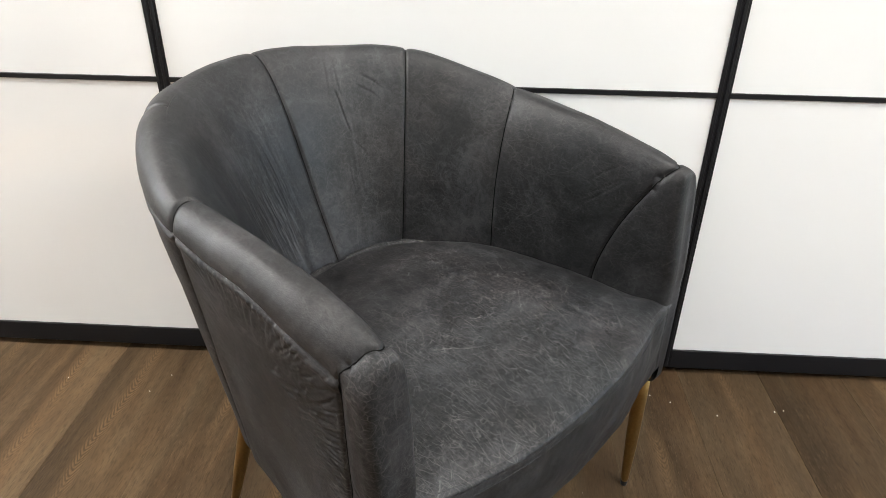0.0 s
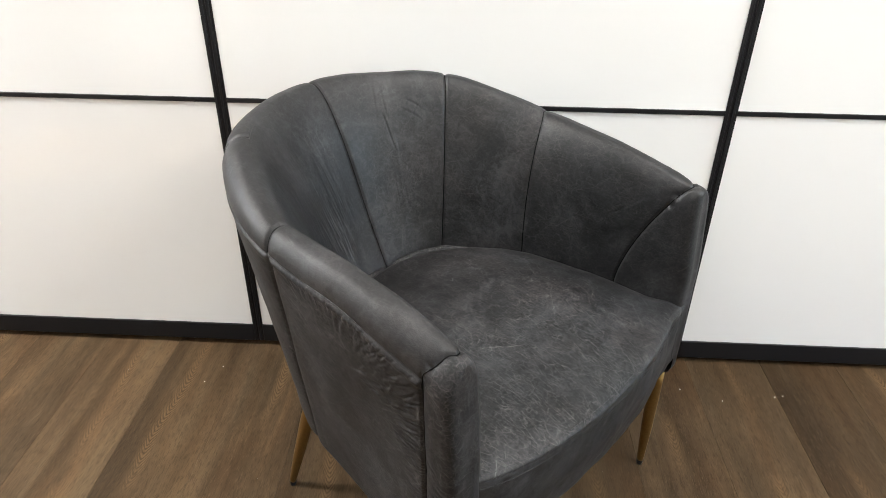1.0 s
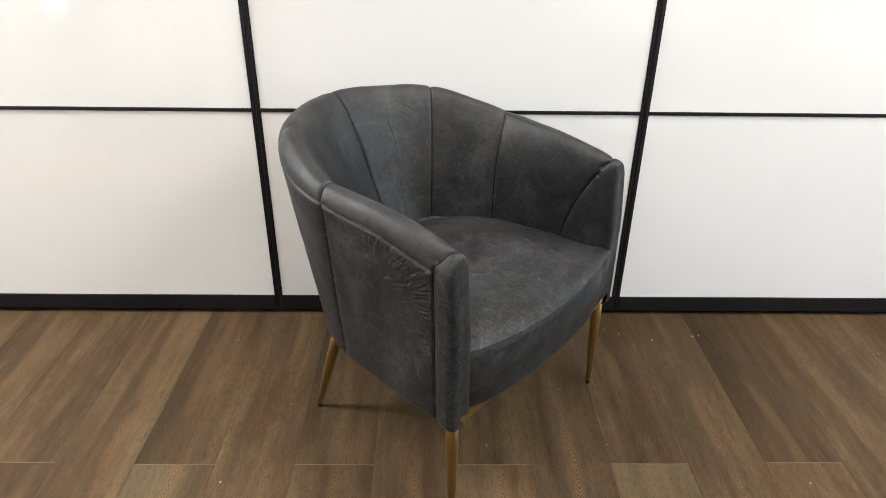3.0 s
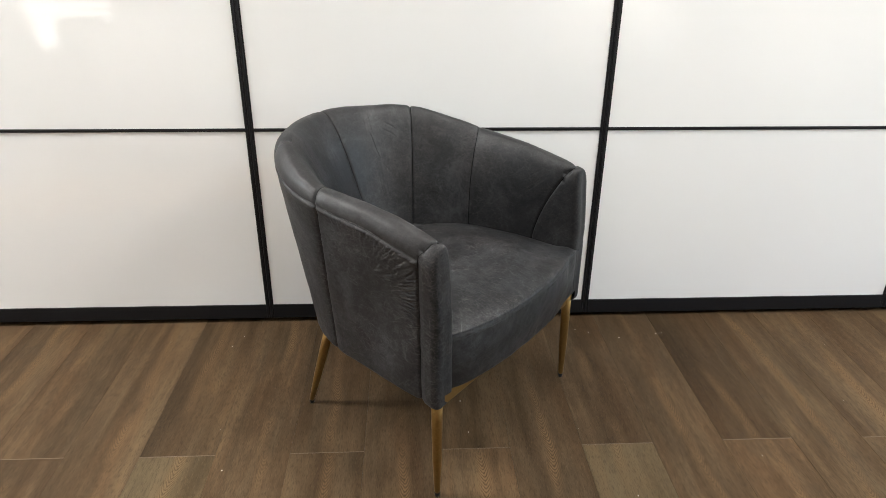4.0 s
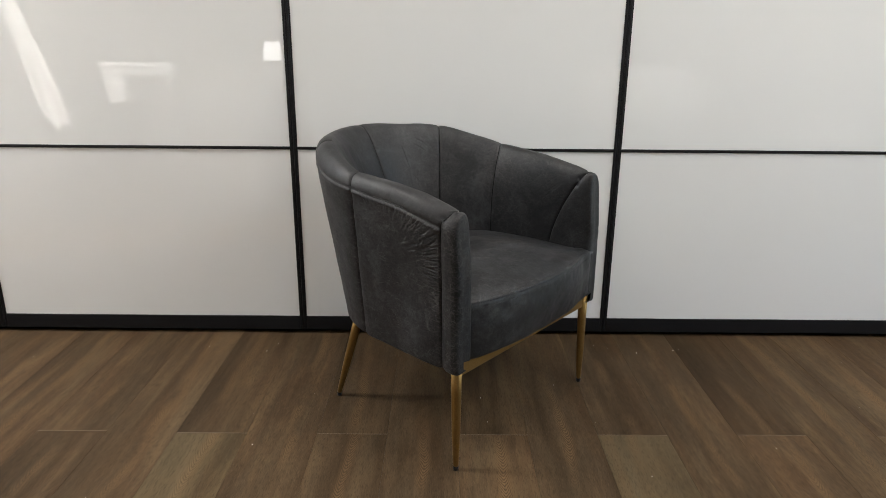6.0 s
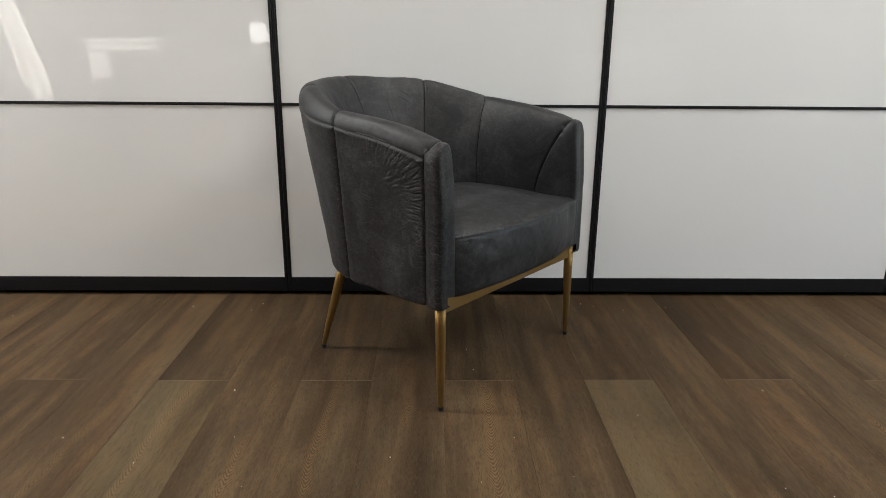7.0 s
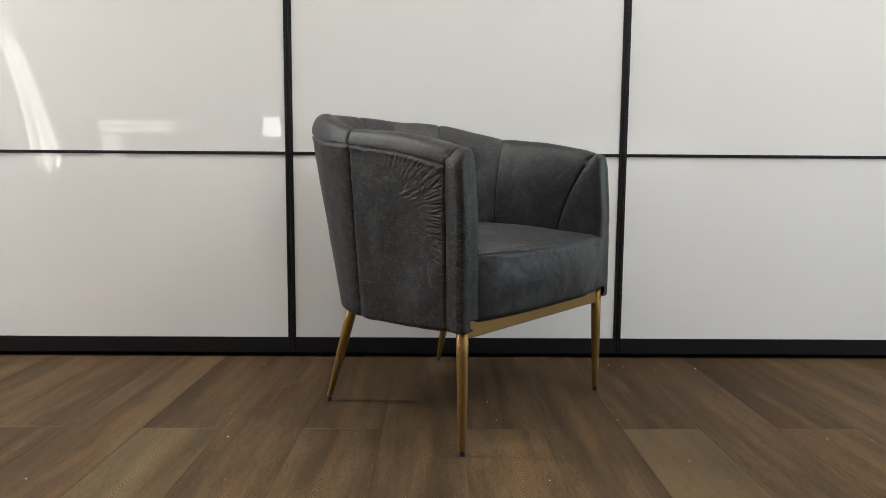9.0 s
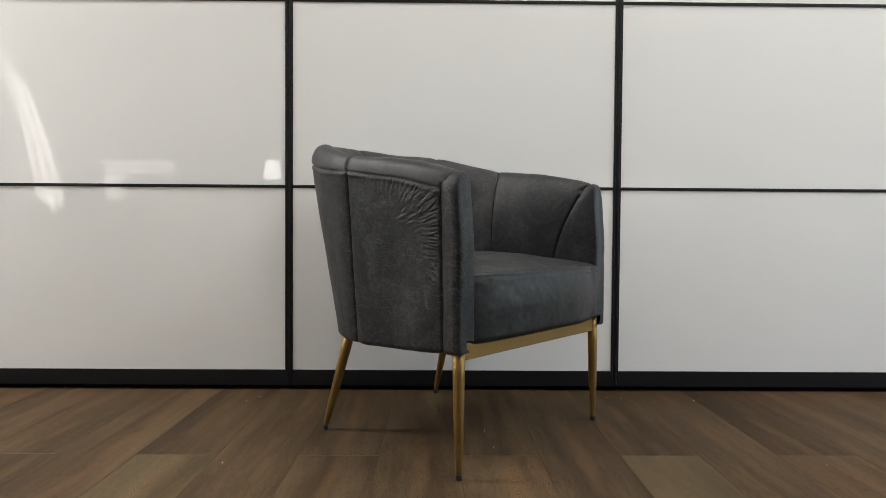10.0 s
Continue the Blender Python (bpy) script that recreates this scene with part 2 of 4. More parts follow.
    c2 = mix_col(nodes, links, maths(nodes, links, "MULTIPLY", gr.outputs[0], 0.40), c1, tuple(c * 0.42 for c in dark))
    pale = tex_noise(nodes, links, mapping(nodes, links, co, (480, 60, 1), loc=(9.0, 2.0, 0)), 1.0, 2, 0.6)
    pr = ramp(nodes, [(0.56, (0,)), (0.70, (1,))])
    links.new(pale.outputs[0], pr.inputs[0])
    c3 = mix_col(nodes, links, maths(nodes, links, "MULTIPLY", pr.outputs[0], 0.22), c2, tuple(c * 1.25 for c in light))
    tint = nodes.new("ShaderNodeHueSaturation")
    links.new(maths(nodes, links, "MULTIPLY_ADD", info.outputs["Random"], 0.34), tint.inputs["Value"])
    tint.inputs["Value"].links[0].from_node.inputs[2].default_value = 0.81
    links.new(c3, tint.inputs["Color"])
    links.new(tint.outputs[0], b.inputs["Base Color"])
    rr = ramp(nodes, [(0.3, (0.58,)), (0.7, (0.72,))])
    links.new(cloud.outputs[0], rr.inputs[0])
    links.new(rr.outputs[0], b.inputs["Roughness"])
    b.inputs["Specular IOR Level"].default_value = 0.08
    links.new(bump(nodes, links, gr.outputs[0], 0.22, 0.0004), b.inputs["Normal"])
    return m


def glass_material():
    """White back-painted glass: a glossy face over a pale coat."""
    m, nodes, links, b = material("white_lacquered_glass")
    co = nodes.new("ShaderNodeTexCoord").outputs["Object"]
    n = tex_noise(nodes, links, co, 1.3, 3)
    r = ramp(nodes, [(0.3, (0.775, 0.775, 0.765)), (0.7, (0.80, 0.80, 0.79))])
    links.new(n.outputs[0], r.inputs[0])
    links.new(r.outputs[0], b.inputs["Base Color"])
    b.inputs["Roughness"].default_value = 0.004
    b.inputs["IOR"].default_value = 1.58
    return m


LEATHER = leather_material("charcoal_leather", 0.50)
LEATHER_WORN = leather_material("scuffed_charcoal_leather", 1.15)
OAK_BROWN = plank_material("smoked_oak", (0.0340, 0.0212, 0.0114), (0.0640, 0.0408, 0.0222), (0.1140, 0.0762, 0.0415), 0.0)
OAK_OLIVE = plank_material("grey_olive_oak", (0.0580, 0.0392, 0.0206), (0.0940, 0.0650, 0.0350), (0.1340, 0.0945, 0.0525), 0.03)
WORN_EDGE = plain("pale_worn_plank_end", (0.125, 0.095, 0.066), 0.7, 0.0, 0.2, 0.0, 300.0, 0.5)
GLASS = glass_material()
BLACK = plain("black_anodised_frame", (0.009, 0.009, 0.0100), 0.45, 0.0, 0.22, 0.0004, 300.0)
PLINTH = plain("black_plinth_laminate", (0.006, 0.006, 0.007), 0.6, 0.0, 0.10, 0.0004, 200.0)
BRASS = plain("brushed_brass", (0.27, 0.165, 0.058), 0.50, 1.0, 0.5, 0.0002, 220.0)
RUBBER = plain("black_plastic", (0.012, 0.012, 0.012), 0.5)
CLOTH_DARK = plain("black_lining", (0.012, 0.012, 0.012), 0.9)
STITCH = plain("grey_thread", (0.040, 0.040, 0.042), 0.8, 0.0, 0.2)
# near-black, gives the shade inside the seam grooves
GROOVE_SHADE = plain("dark_groove_shade", (0.005, 0.005, 0.005), 0.9, 0.0, 0.1)
PAINT = plain("white_wall_paint", (0.78, 0.77, 0.74), 0.85, 0, 0.3, 0.0004, 90.0, 0.03)
CEIL_PAINT = plain("white_ceiling_paint", (0.82, 0.82, 0.80), 0.9, 0, 0.2, 0.0003, 90.0, 0.02)
ROOM_PAINT = plain("beige_wall_paint", (0.38, 0.36, 0.33), 0.85, 0, 0.3, 0.0004, 90.0, 0.04)
SUBFLOOR = plain("dark_underlay", (0.02, 0.014, 0.01), 0.8)
WHITE_WOOD = plain("white_lacquer", (0.80, 0.79, 0.77), 0.4, 0, 0.5, 0, 40.0, 0.03)
LINEN = plain("white_linen", (0.82, 0.80, 0.77), 0.9, 0, 0.2, 0.0005, 400.0, 0.05)
CRUMB = plain("pale_crumb", (0.75, 0.72, 0.66), 0.8)


# ---------------------------------------------------------------- structure
def setting(ob, label="", category=""):
    return tagged(ob, label, category, kind="structure")


WALL_Y = 1.642
setting(part("wall_north", box(ROOM_W - 0.15, ROOM_E + 0.15, 2.25, 2.40, -0.05, CEIL), PAINT), "plain white painted wall behind the wardrobe", "wall")
setting(part("wall_south", box(ROOM_W - 0.15, ROOM_E + 0.15, ROOM_S - 0.15, ROOM_S, -0.05, CEIL), ROOM_PAINT), "plain beige painted wall of the room", "wall")
bm = bmesh.new()
add_box(bm, ROOM_E, ROOM_E + 0.15, ROOM_S, EAST[0], -0.05, CEIL)
add_box(bm, ROOM_E, ROOM_E + 0.15, EAST[1], 2.25, -0.05, CEIL)
add_box(bm, ROOM_E, ROOM_E + 0.15, EAST[0], EAST[1], -0.05, 0.48)
add_box(bm, ROOM_E, ROOM_E + 0.15, EAST[0], EAST[1], 2.42, CEIL)
setting(part("wall_east", bm, ROOM_PAINT), "beige painted wall with an opening added for a fill light", "wall")
WIN = (0.91, 1.565, 1.0, 2.90)  # y0, y1, z0, z1 of the window in the west wall
bm = bmesh.new()
add_box(bm, ROOM_W - 0.15, ROOM_W, ROOM_S, WIN[0], -0.05, CEIL)
add_box(bm, ROOM_W - 0.15, ROOM_W, WIN[1], 2.25, -0.05, CEIL)
add_box(bm, ROOM_W - 0.15, ROOM_W, WIN[0], WIN[1], -0.05, WIN[2])
add_box(bm, ROOM_W - 0.15, ROOM_W, WIN[0], WIN[1], WIN[3], CEIL)
setting(part("wall_west", bm, ROOM_PAINT), "beige painted wall with a window opening", "wall")
setting(part("ceiling", box(ROOM_W - 0.15, ROOM_E + 0.15, ROOM_S - 0.15, 2.40, CEIL, CEIL + 0.12), CEIL_PAINT), "plain white ceiling", "ceiling")


def sliding_door(x0, x1):
    """A wardrobe door: black frame, four white glass fields."""
    door = tagged(new("sliding_door"), "white glass sliding wardrobe door in slim black frame", "wardrobe door", "sliding wardrobe doors")
    door.location = (x0, WALL_Y, 0)
    w, st = x1 - x0, 0.0122
    z0, z1 = 0.016, 2.545
    fy0, fy1 = 0.0, 0.032
    for sx in (0.0008, w - st - 0.0004):
        bm = bmesh.new()
        # a stile with a shallow groove along it
        add_box(bm, sx, sx + st * 0.62, fy0, fy1, z0, z1, 0.0012, 1)
        add_box(bm, sx + st * 0.62, sx + st, fy0 + 0.0022, fy1, z0, z1)
        part("stile", bm, BLACK, door)
    inner0, inner1 = st + 0.0004, w - st
    part("bottom_rail", box(inner0, inner1, fy0, fy1, z0, 0.068, 0.001, 1), BLACK, door)
    bars = [0.0735 + 0.6175 * k for k in range(1, 4)]
    part("top_rail", box(inner0, inner1, fy0, fy1, 2.505, z1, 0.001, 1), BLACK, door)
    for z in bars:
        part("glazing_bar", box(inner0, inner1, fy0 + 0.0005, fy1, z - 0.0125, z - 0.0025, 0.0008, 1), BLACK, door)
    lows = [0.068] + [z - 0.0025 for z in bars]
    highs = [z - 0.0125 for z in bars] + [2.505]
    for a, c in zip(lows, highs):
        part("glass_panel", box(inner0 - 0.002, inner1 + 0.002, 0.004, 0.009, a - 0.002, c + 0.002), GLASS, door, "glossy white back-painted glass")
    return door


PITCH, FIRST = 1.0992, -0.4172
for k in (-3, -2, -1, 0, 1, 2, 3):
    x0 = FIRST + k * PITCH
    sliding_door(x0, x0 + PITCH)
setting(part("plinth", box(ROOM_W, ROOM_E, 1.6735, 1.70, 0.0, 0.05, 0.001, 1), PLINTH), "black plinth under the sliding doors", "plinth")
setting(part("wardrobe_top", box(ROOM_W, ROOM_E, 1.64, 2.25, 2.55, CEIL), PAINT), "white panel above the sliding doors", "panel")

# ---------------------------------------------------------------- the armchair
# local frame: x along the front edge, y to the back, origin on the ground between the front feet
chair = tagged(new("armchair"), "charcoal leather tub armchair on slim brass legs", "armchair")
chair.matrix_world = pose(0.331, 1.0610, 0.0, 0, 0, 49.67)

AX, AY, CY = 0.3395, 0.349, 0.32       # outer plan: straight arms, then half an ellipse
NOSE_Y, NOSE_L = 0.040, 0.056
Z_SEAT = 0.45


PLAN_P = 2.10                          # fullness of the round back
NOSE_N = 44
NOSE_P = 6.0                           # bluntness of the front of the arms

# the shell along its run from the front of an arm to the middle of the back
KNOT = np.array([0.0, 0.05, 0.11, 0.19, 0.27, 0.334, 0.45, 0.575, 0.70, 0.866])
TOP_Z = np.array([0.6747, 0.6823, 0.6962, 0.7098, 0.7161, 0.7236, 0.7495, 0.7741, 0.7796, 0.7872])
WELT_Z = np.array([0.6186, 0.6338, 0.6492, 0.6650, 0.6755, 0.6844, 0.6950, 0.7185, 0.7230, 0.7210])
RIDGE_IN = np.array([0.0354, 0.0335, 0.0355, 0.0330, 0.0305, 0.0285, 0.0350, 0.0385, 0.0395, 0.0345])
SWELL = np.array([-0.0005, -0.0040, -0.0030, -0.0025, 0.0, 0.0010, -0.0015, 0.0043, 0.0081, 0.0092])
FAR_Z = np.array([0.0034, 0.0050, 0.0034, 0.0020, 0.0034, 0.0030, -0.0005, -0.0014, -0.0010, 0.0])
FAR_OUT = np.array([-0.0020, 0.0, 0.0005, -0.0012, -0.0030, -0.0054, -0.0045, -0.0034, -0.0016, 0.0])


def along(values, run):
    """A smooth curve through the values at the knots."""
    h = np.diff(KNOT)
    d = np.diff(values) / h
    m = np.r_[d[0], (d[:-1] * h[1:] + d[1:] * h[:-1]) / (h[1:] + h[:-1]), 0.0]
    x = np.clip(run, KNOT[0], KNOT[-1])
    i = np.clip(np.searchsorted(KNOT, x) - 1, 0, len(KNOT) - 2)
    t = (x - KNOT[i]) / h[i]
    return (2 * t**3 - 3 * t**2 + 1) * values[i] + (t**3 - 2 * t**2 + t) * h[i] * m[i] + (3 * t**2 - 2 * t**3) * values[i + 1] + (t**3 - t**2) * h[i] * m[i + 1]


def half_path():
    """Stations from the nose of the arm to the middle of the back: point, normal, run, nose factor."""
    rows = []
    for a in np.linspace(math.pi / 2, 0.02, NOSE_N):
        rows.append((AX, NOSE_Y - NOSE_L * math.sin(a) ** (2 / NOSE_P), 1.0, 0.0, abs(math.cos(a)) ** (2 / NOSE_P) if a < 1.57 else 0.0))
    for y in np.r_[np.arange(NOSE_Y, 0.14, 0.0013), np.arange(0.14, CY, 0.0026)]:
        rows.append((AX, y, 1.0, 0.0, 1.0))
    fine = np.linspace(0, math.pi / 2, 220)
    for th in fine:
        c, q = max(math.cos(th), 1e-5) ** (2 / PLAN_P), max(math.sin(th), 1e-5) ** (2 / PLAN_P)
        n = Vector((c ** (PLAN_P - 1) / AX, q ** (PLAN_P - 1) / AY)).normalized()
        rows.append((AX * c, CY + AY * q, n.x, n.y, 1.0))
    rows = np.array(rows)
    run = np.r_[0, np.cumsum(np.hypot(np.diff(rows[:, 0]), np.diff(rows[:, 1])))]
    return rows, run + rows[0, 1]


def section(run, run_end, k):
    """The cut through the wall of the shell at one station: offset inward from the outer plan, height, and the zone."""
    arm = min(max(run, 0) / CY, 1.0)
    back = min(max((run - CY) / (run_end - CY), 0), 1.0)
    z_top, z_welt, o_r = (float(along(v, run)) for v in (TOP_Z, WELT_Z, RIDGE_IN))
    d = 0.057 * arm + 0.036 * back
    zb = 0.274 - 0.020 * arm + 0.004 * back
    tip = max(0.0, 1 - max(run, 0) / 0.16) ** 1.5
    o_seat = float(np.interp(run, [0, 0.155, 0.27, 0.32, 0.44, 0.58, 0.72, run_end], [0.060, 0.079, 0.104, 0.122, 0.150, 0.180, 0.201, 0.211]))
    pts, zone = [], []
    # underside and the rounded lower edge
    for a in np.linspace(0, 1, 8):
        pts.append((d + 0.045 - 0.033 * a, zb + 0.002 * (1 - a))), zone.append(0)
    for a in np.linspace(0, math.pi / 2, 7)[1:]:
        pts.append((d + 0.012 * (1 - math.sin(a)), zb + 0.012 * (1 - math.cos(a)))), zone.append(0)
    # outer face
    for a in np.linspace(0, 1, 230)[1:]:
        pts.append((d * (1 - a) ** 1.0 + 0.001 * math.sin(math.pi * a) * (0.35 + 0.65 * arm), zb + 0.012 + (z_welt - zb - 0.012) * a)), zone.append(0)
    welt = len(pts) - 1
    # roll
    for a in np.linspace(0, math.pi / 2, 52)[1:]:
        pts.append((o_r - (o_r + 0.003 * (1 - tip)) * math.cos(a) ** (0.80 + 0.25 * tip), z_welt + (z_top - z_welt) * math.sin(a))), zone.append(1)
    ridge = len(pts) - 1
    p0, p3 = np.array((o_r, z_top)), np.array((o_seat, Z_SEAT))
    c1 = np.array((o_r + 0.030 + 0.022 * back + 0.004 * tip, z_top))
    c2 = np.array((o_seat - 0.002 - 0.060 * back - 0.012 * arm, Z_SEAT + 0.150 + 0.03 * tip))
    for a in np.linspace(0, 1, 130)[1:]:
        a = 0.35 * a + 0.65 * a ** 1.6
        pts.append(tuple((1 - a) ** 3 * p0 + 3 * a * (1 - a) ** 2 * c1 + 3 * a * a * (1 - a) * c2 + a ** 3 * p3)), zone.append(2)
    for a in np.linspace(0, 1, 30)[1:]:
        pts.append((o_seat + 0.004 * a, Z_SEAT - 0.15 * a)), zone.append(2)
    pts = np.array(pts)
    pts[:, 0] -= float(along(SWELL, run))
    mid = 0.029
    if k < 1:
        pts[:, 0] = mid + (pts[:, 0] - mid) * k
        pts[:, 1] -= 0.009 * (1 - k) ** 1.8 * np.clip((pts[:, 1] - z_top + 0.06) / 0.06, 0, 1)
        # the band falls away in front of the seam
        pts[:, 1] -= 0.007 * min(max((0.006 - run) / 0.022, 0.0), 1.0) ** 1.8 * np.clip((pts[:, 1] - z_top + 0.05) / 0.05, 0, 1)
        pts[:, 1] += 0.012 * (1 - k) * np.clip((zb + 0.05 - pts[:, 1]) / 0.05, 0, 1)
    return pts, welt, ridge


def build_shell():
    rows, run = half_path()
    run_end = run[-1]
    P = []
    for (x, y, nx, ny, k), r in zip(rows, run):
        pts, welt, ridge = section(r, run_end, k)
        P.append(np.stack([x - pts[:, 0] * nx, y - pts[:, 0] * ny, pts[:, 1]], 1))
    P = np.array(P)
    # whole loop: left nose ... middle ... right nose
    left = P.copy()
    left[:, :, 0] *= -1
    grid = np.concatenate([left, P[-2::-1]], 0)
    S = np.r_[run, run[-2::-1]]
    # the two arms are stuffed a little differently
    far = np.arange(len(S)) >= len(run)
    upper = sstep(0.40, 0.62, grid[:, :, 2])
    out = np.r_[rows[:, 2:4], rows[-2::-1, 2:4]]
    grid[:, :, :2] += (along(FAR_OUT, S) * far)[:, None, None] * upper[:, :, None] * out[:, None, :]
    grid[:, :, 2] += (along(FAR_Z, S) * far)[:, None] * upper
    # the front of the arms leans back towards the top
    grid[:, :, 1] += 0.010 * sstep(0.48, 0.67, grid[:, :, 2]) * sstep(0.06, -0.01, S)[:, None]
    side = np.r_[-np.ones(len(run) - 1), 0, np.ones(len(run) - 1)]
    nu, nv = grid.shape[:2]
    V = np.arange(nv)
    row = np.concatenate([np.zeros((1, nv)), np.cumsum(np.linalg.norm(np.diff(grid, axis=0), axis=2), 0)], 0)
    col = np.concatenate([np.zeros((nu, 1)), np.cumsum(np.linalg.norm(np.diff(grid, axis=1), axis=2), 1)], 1)
    du, dv = np.gradient(grid, axis=0), np.gradient(grid, axis=1)
    nrm = np.cross(du, dv)
    nrm /= np.linalg.norm(nrm, axis=2, keepdims=True) + 1e-9
    # outward: away from the middle of the wall
    test = nrm[nu // 2, welt // 2]
    if test[1] < 0:
        nrm = -nrm
    nrm[0] = nrm[-1] = (0, -1, 0)
    z = grid[:, :, 2]
    n_half = len(run)
    loop_run = np.r_[run, 2 * run_end - run[-2::-1]]

    # edge of the front band, as a run for each row of the section
    zr = np.array([z[NOSE_N, v] for v in V])
    ratio = np.clip((zr - 0.44) / (zr[ridge] - 0.44), 0, 1)
    yb = np.where(V <= welt, 0.041, np.where(V <= ridge, 0.041 - 0.038 * (V - welt) / (ridge - welt) + 0.0022 * np.sin((V - welt) / (ridge - welt) * 9.0), 0.003 + 0.112 * (1 - ratio**1.8)))
    band = S[:, None] < yb[None, :]
    side_seam = 0.334 + 0.036 * np.clip((welt - V) / welt, 0, 1)

    dist = np.full((nu, nv), 1.0)
    down = np.clip((V - ridge) / (nv - 30.0 - ridge), 0, 1)
    seams = [0.334 - 0.028 * down, 0.575 - 0.012 * down, run_end - 0.016 * (1 - down)]
    seams += [2 * run_end - 0.575 + 0.012 * down, 2 * run_end - 0.340 + 0.034 * down]
    short = ridge + 16
    for k_seam, seam in enumerate(seams):
        at = np.array([np.interp(seam[v], loop_run, row[:, v]) for v in range(nv)])
        gap = np.abs(row - at[None, :])[:, welt:]
        if k_seam == 1:
            gap[:, short - welt:] = 1.0
        dist[:, welt:] = np.minimum(dist[:, welt:], gap)
    for sgn in (0, 1):
        at = np.array([np.interp(side_seam[v] if sgn == 0 else 2 * run_end - side_seam[v], loop_run, row[:, v]) for v in range(nv)])
        dist[:, :welt] = np.minimum(dist[:, :welt], np.abs(row - at[None, :])[:, :welt])
    wd = np.abs(col - col[:, welt:welt + 1])
    wd = np.where(S[:, None] < 0.041, 1.0, wd)
    dist = np.minimum(dist, wd)
    for sgn in (0, 1):
        line = np.array([[np.interp(yb[v] if sgn == 0 else 2 * run_end - yb[v], loop_run, grid[:, v, c]) for c in range(3)] for v in range(nv)])
        near = np.zeros(nu, bool)
        near[(loop_run < 0.19) if sgn == 0 else (loop_run > 2 * run_end - 0.19)] = True
        sub = grid[near].reshape(-1, 3)
        best = np.full(len(sub), 1.0)
        for i in range(0 if sgn == 0 else welt, nv - 1):
            a, b = line[i], line[i + 1]
            ab = b - a
            t = np.clip(((sub - a) @ ab) / (ab @ ab + 1e-12), 0, 1)
            best = np.minimum(best, np.linalg.norm(sub - a - t[:, None] * ab, axis=1))
        dist[near] = np.minimum(dist[near], best.reshape(-1, nv))

    lift = -0.0028 * np.exp(-(dist / 0.0030) ** 2) + np.where(band, 0.0042, np.where(V[None, :] > welt, 0.0032, 0.0055)) * (1 - np.exp(-dist / 0.016)) - 0.003
    # soft unevenness
    lr = loop_run[:, None] + 0 * z
    lift += 0.0022 * (vnoise(lr * 11, z * 9, 3) - 0.5) + 0.0010 * (vnoise(lr * 34, z * 30, 4) - 0.5)
    ridgef = lambda n: 1 - np.abs(2 * n - 1)
    # creases that fan out to the upper front corner of the outer sides
    outer = (V[None, :] < welt) & ~band
    for sgn in (-1, 1):
        on = outer & (side[:, None] == sgn)
        yy, zz = S[:, None] + 0 * z, z
        cy, cz = 0.200, 0.535
        ang, rad = np.arctan2(zz - cz, yy - cy), np.hypot(yy - cy, zz - cz)
        ang = ang + 0.55 * (vnoise(yy * 9 + 2, zz * 9, 27 + sgn) - 0.5)
        amount = sstep(0.035, 0.11, rad) * np.clip(1 - wd / 0.17, 0, 1) * sstep(0.34, 0.26, yy) * sstep(0.42, 0.52, zz)
        amount = np.maximum(amount, 0.55 * sstep(0.13, 0.05, yy) * sstep(0.46, 0.54, zz) * sstep(0.70, 0.58, zz))
        n = ridgef(vnoise(ang * 17 + 3.5 * vnoise(yy * 22, zz * 22, 8), rad * 22, 9 + sgn)) ** 3
        n2 = ridgef(vnoise(ang * 34 + 3 * vnoise(yy * 30, zz * 30, 5), rad * 34, 14 + sgn)) ** 2.5
        thick = 0.4 + 0.9 * vnoise(yy * 20 + 7, zz * 20, 17 + sgn)
        lift -= np.where(on, amount * thick * (0.0008 * n + 0.0004 * n2), 0)
        # pleats gathered at the welt and at the front seam, all drawn towards the middle of the side
        dice = random.Random(40 + sgn)
        pleats = []
        p = 0.055
        while p < 0.30:
            drop = dice.uniform(0.002, 0.010)
            hx, hy = 0.215 - p + dice.uniform(-0.02, 0.02), 0.13
            pleats.append((p, drop, hx, hy, dice.uniform(0.018, 0.055) * float(sstep(0.34, 0.20, p)) + 0.010, dice.uniform(0.25, 0.75), 0))
            p += dice.uniform(0.006, 0.013)
        p = 0.40
        while p < 0.615:
            pleats.append((0.046 + dice.uniform(0, 0.012), p, 0.15, 0.512 - p + dice.uniform(-0.03, 0.03), dice.uniform(0.018, 0.075) * (0.45 + 0.55 * (p > 0.48)), dice.uniform(0.30, 0.95), 1))
            p += dice.uniform(0.006, 0.013)
        for _ in range(26):
            p, q = dice.uniform(0.06, 0.16), dice.uniform(0.015, 0.090)
            pleats.append((p, q, 0.215 - p, 0.13 - q + dice.uniform(-0.02, 0.02), dice.uniform(0.012, 0.04), dice.uniform(0.2, 0.6), 0))
        fold = np.zeros_like(lift)
        for p, q, hx, hy, length, deep, kind in pleats:
            hl = math.hypot(hx, hy)
            hx, hy = hx / hl, hy / hl
            across = (yy - p, wd - q) if kind == 0 else (yy - p, zz - q)
            t = across[0] * hx + across[1] * hy
            d = across[1] * hx - across[0] * hy + 0.0016 * np.sin(t * 75 + p * 900) * np.clip(t / 0.02, 0, 1)
            wide = 0.0015 + 0.0010 * np.clip(t / length, 0, 1)
            fade = sstep(-0.004, 0.003, t) * np.clip(1 - t / length, 0, 1) ** 0.7
            fold += deep * fade * (-0.0026 * np.exp(-(d / wide) ** 2) + 0.0015 * np.exp(-((d - 2.3 * wide) / (1.7 * wide)) ** 2))
        lift += np.where(on, np.clip(fold, -0.0034, 0.0028), 0)
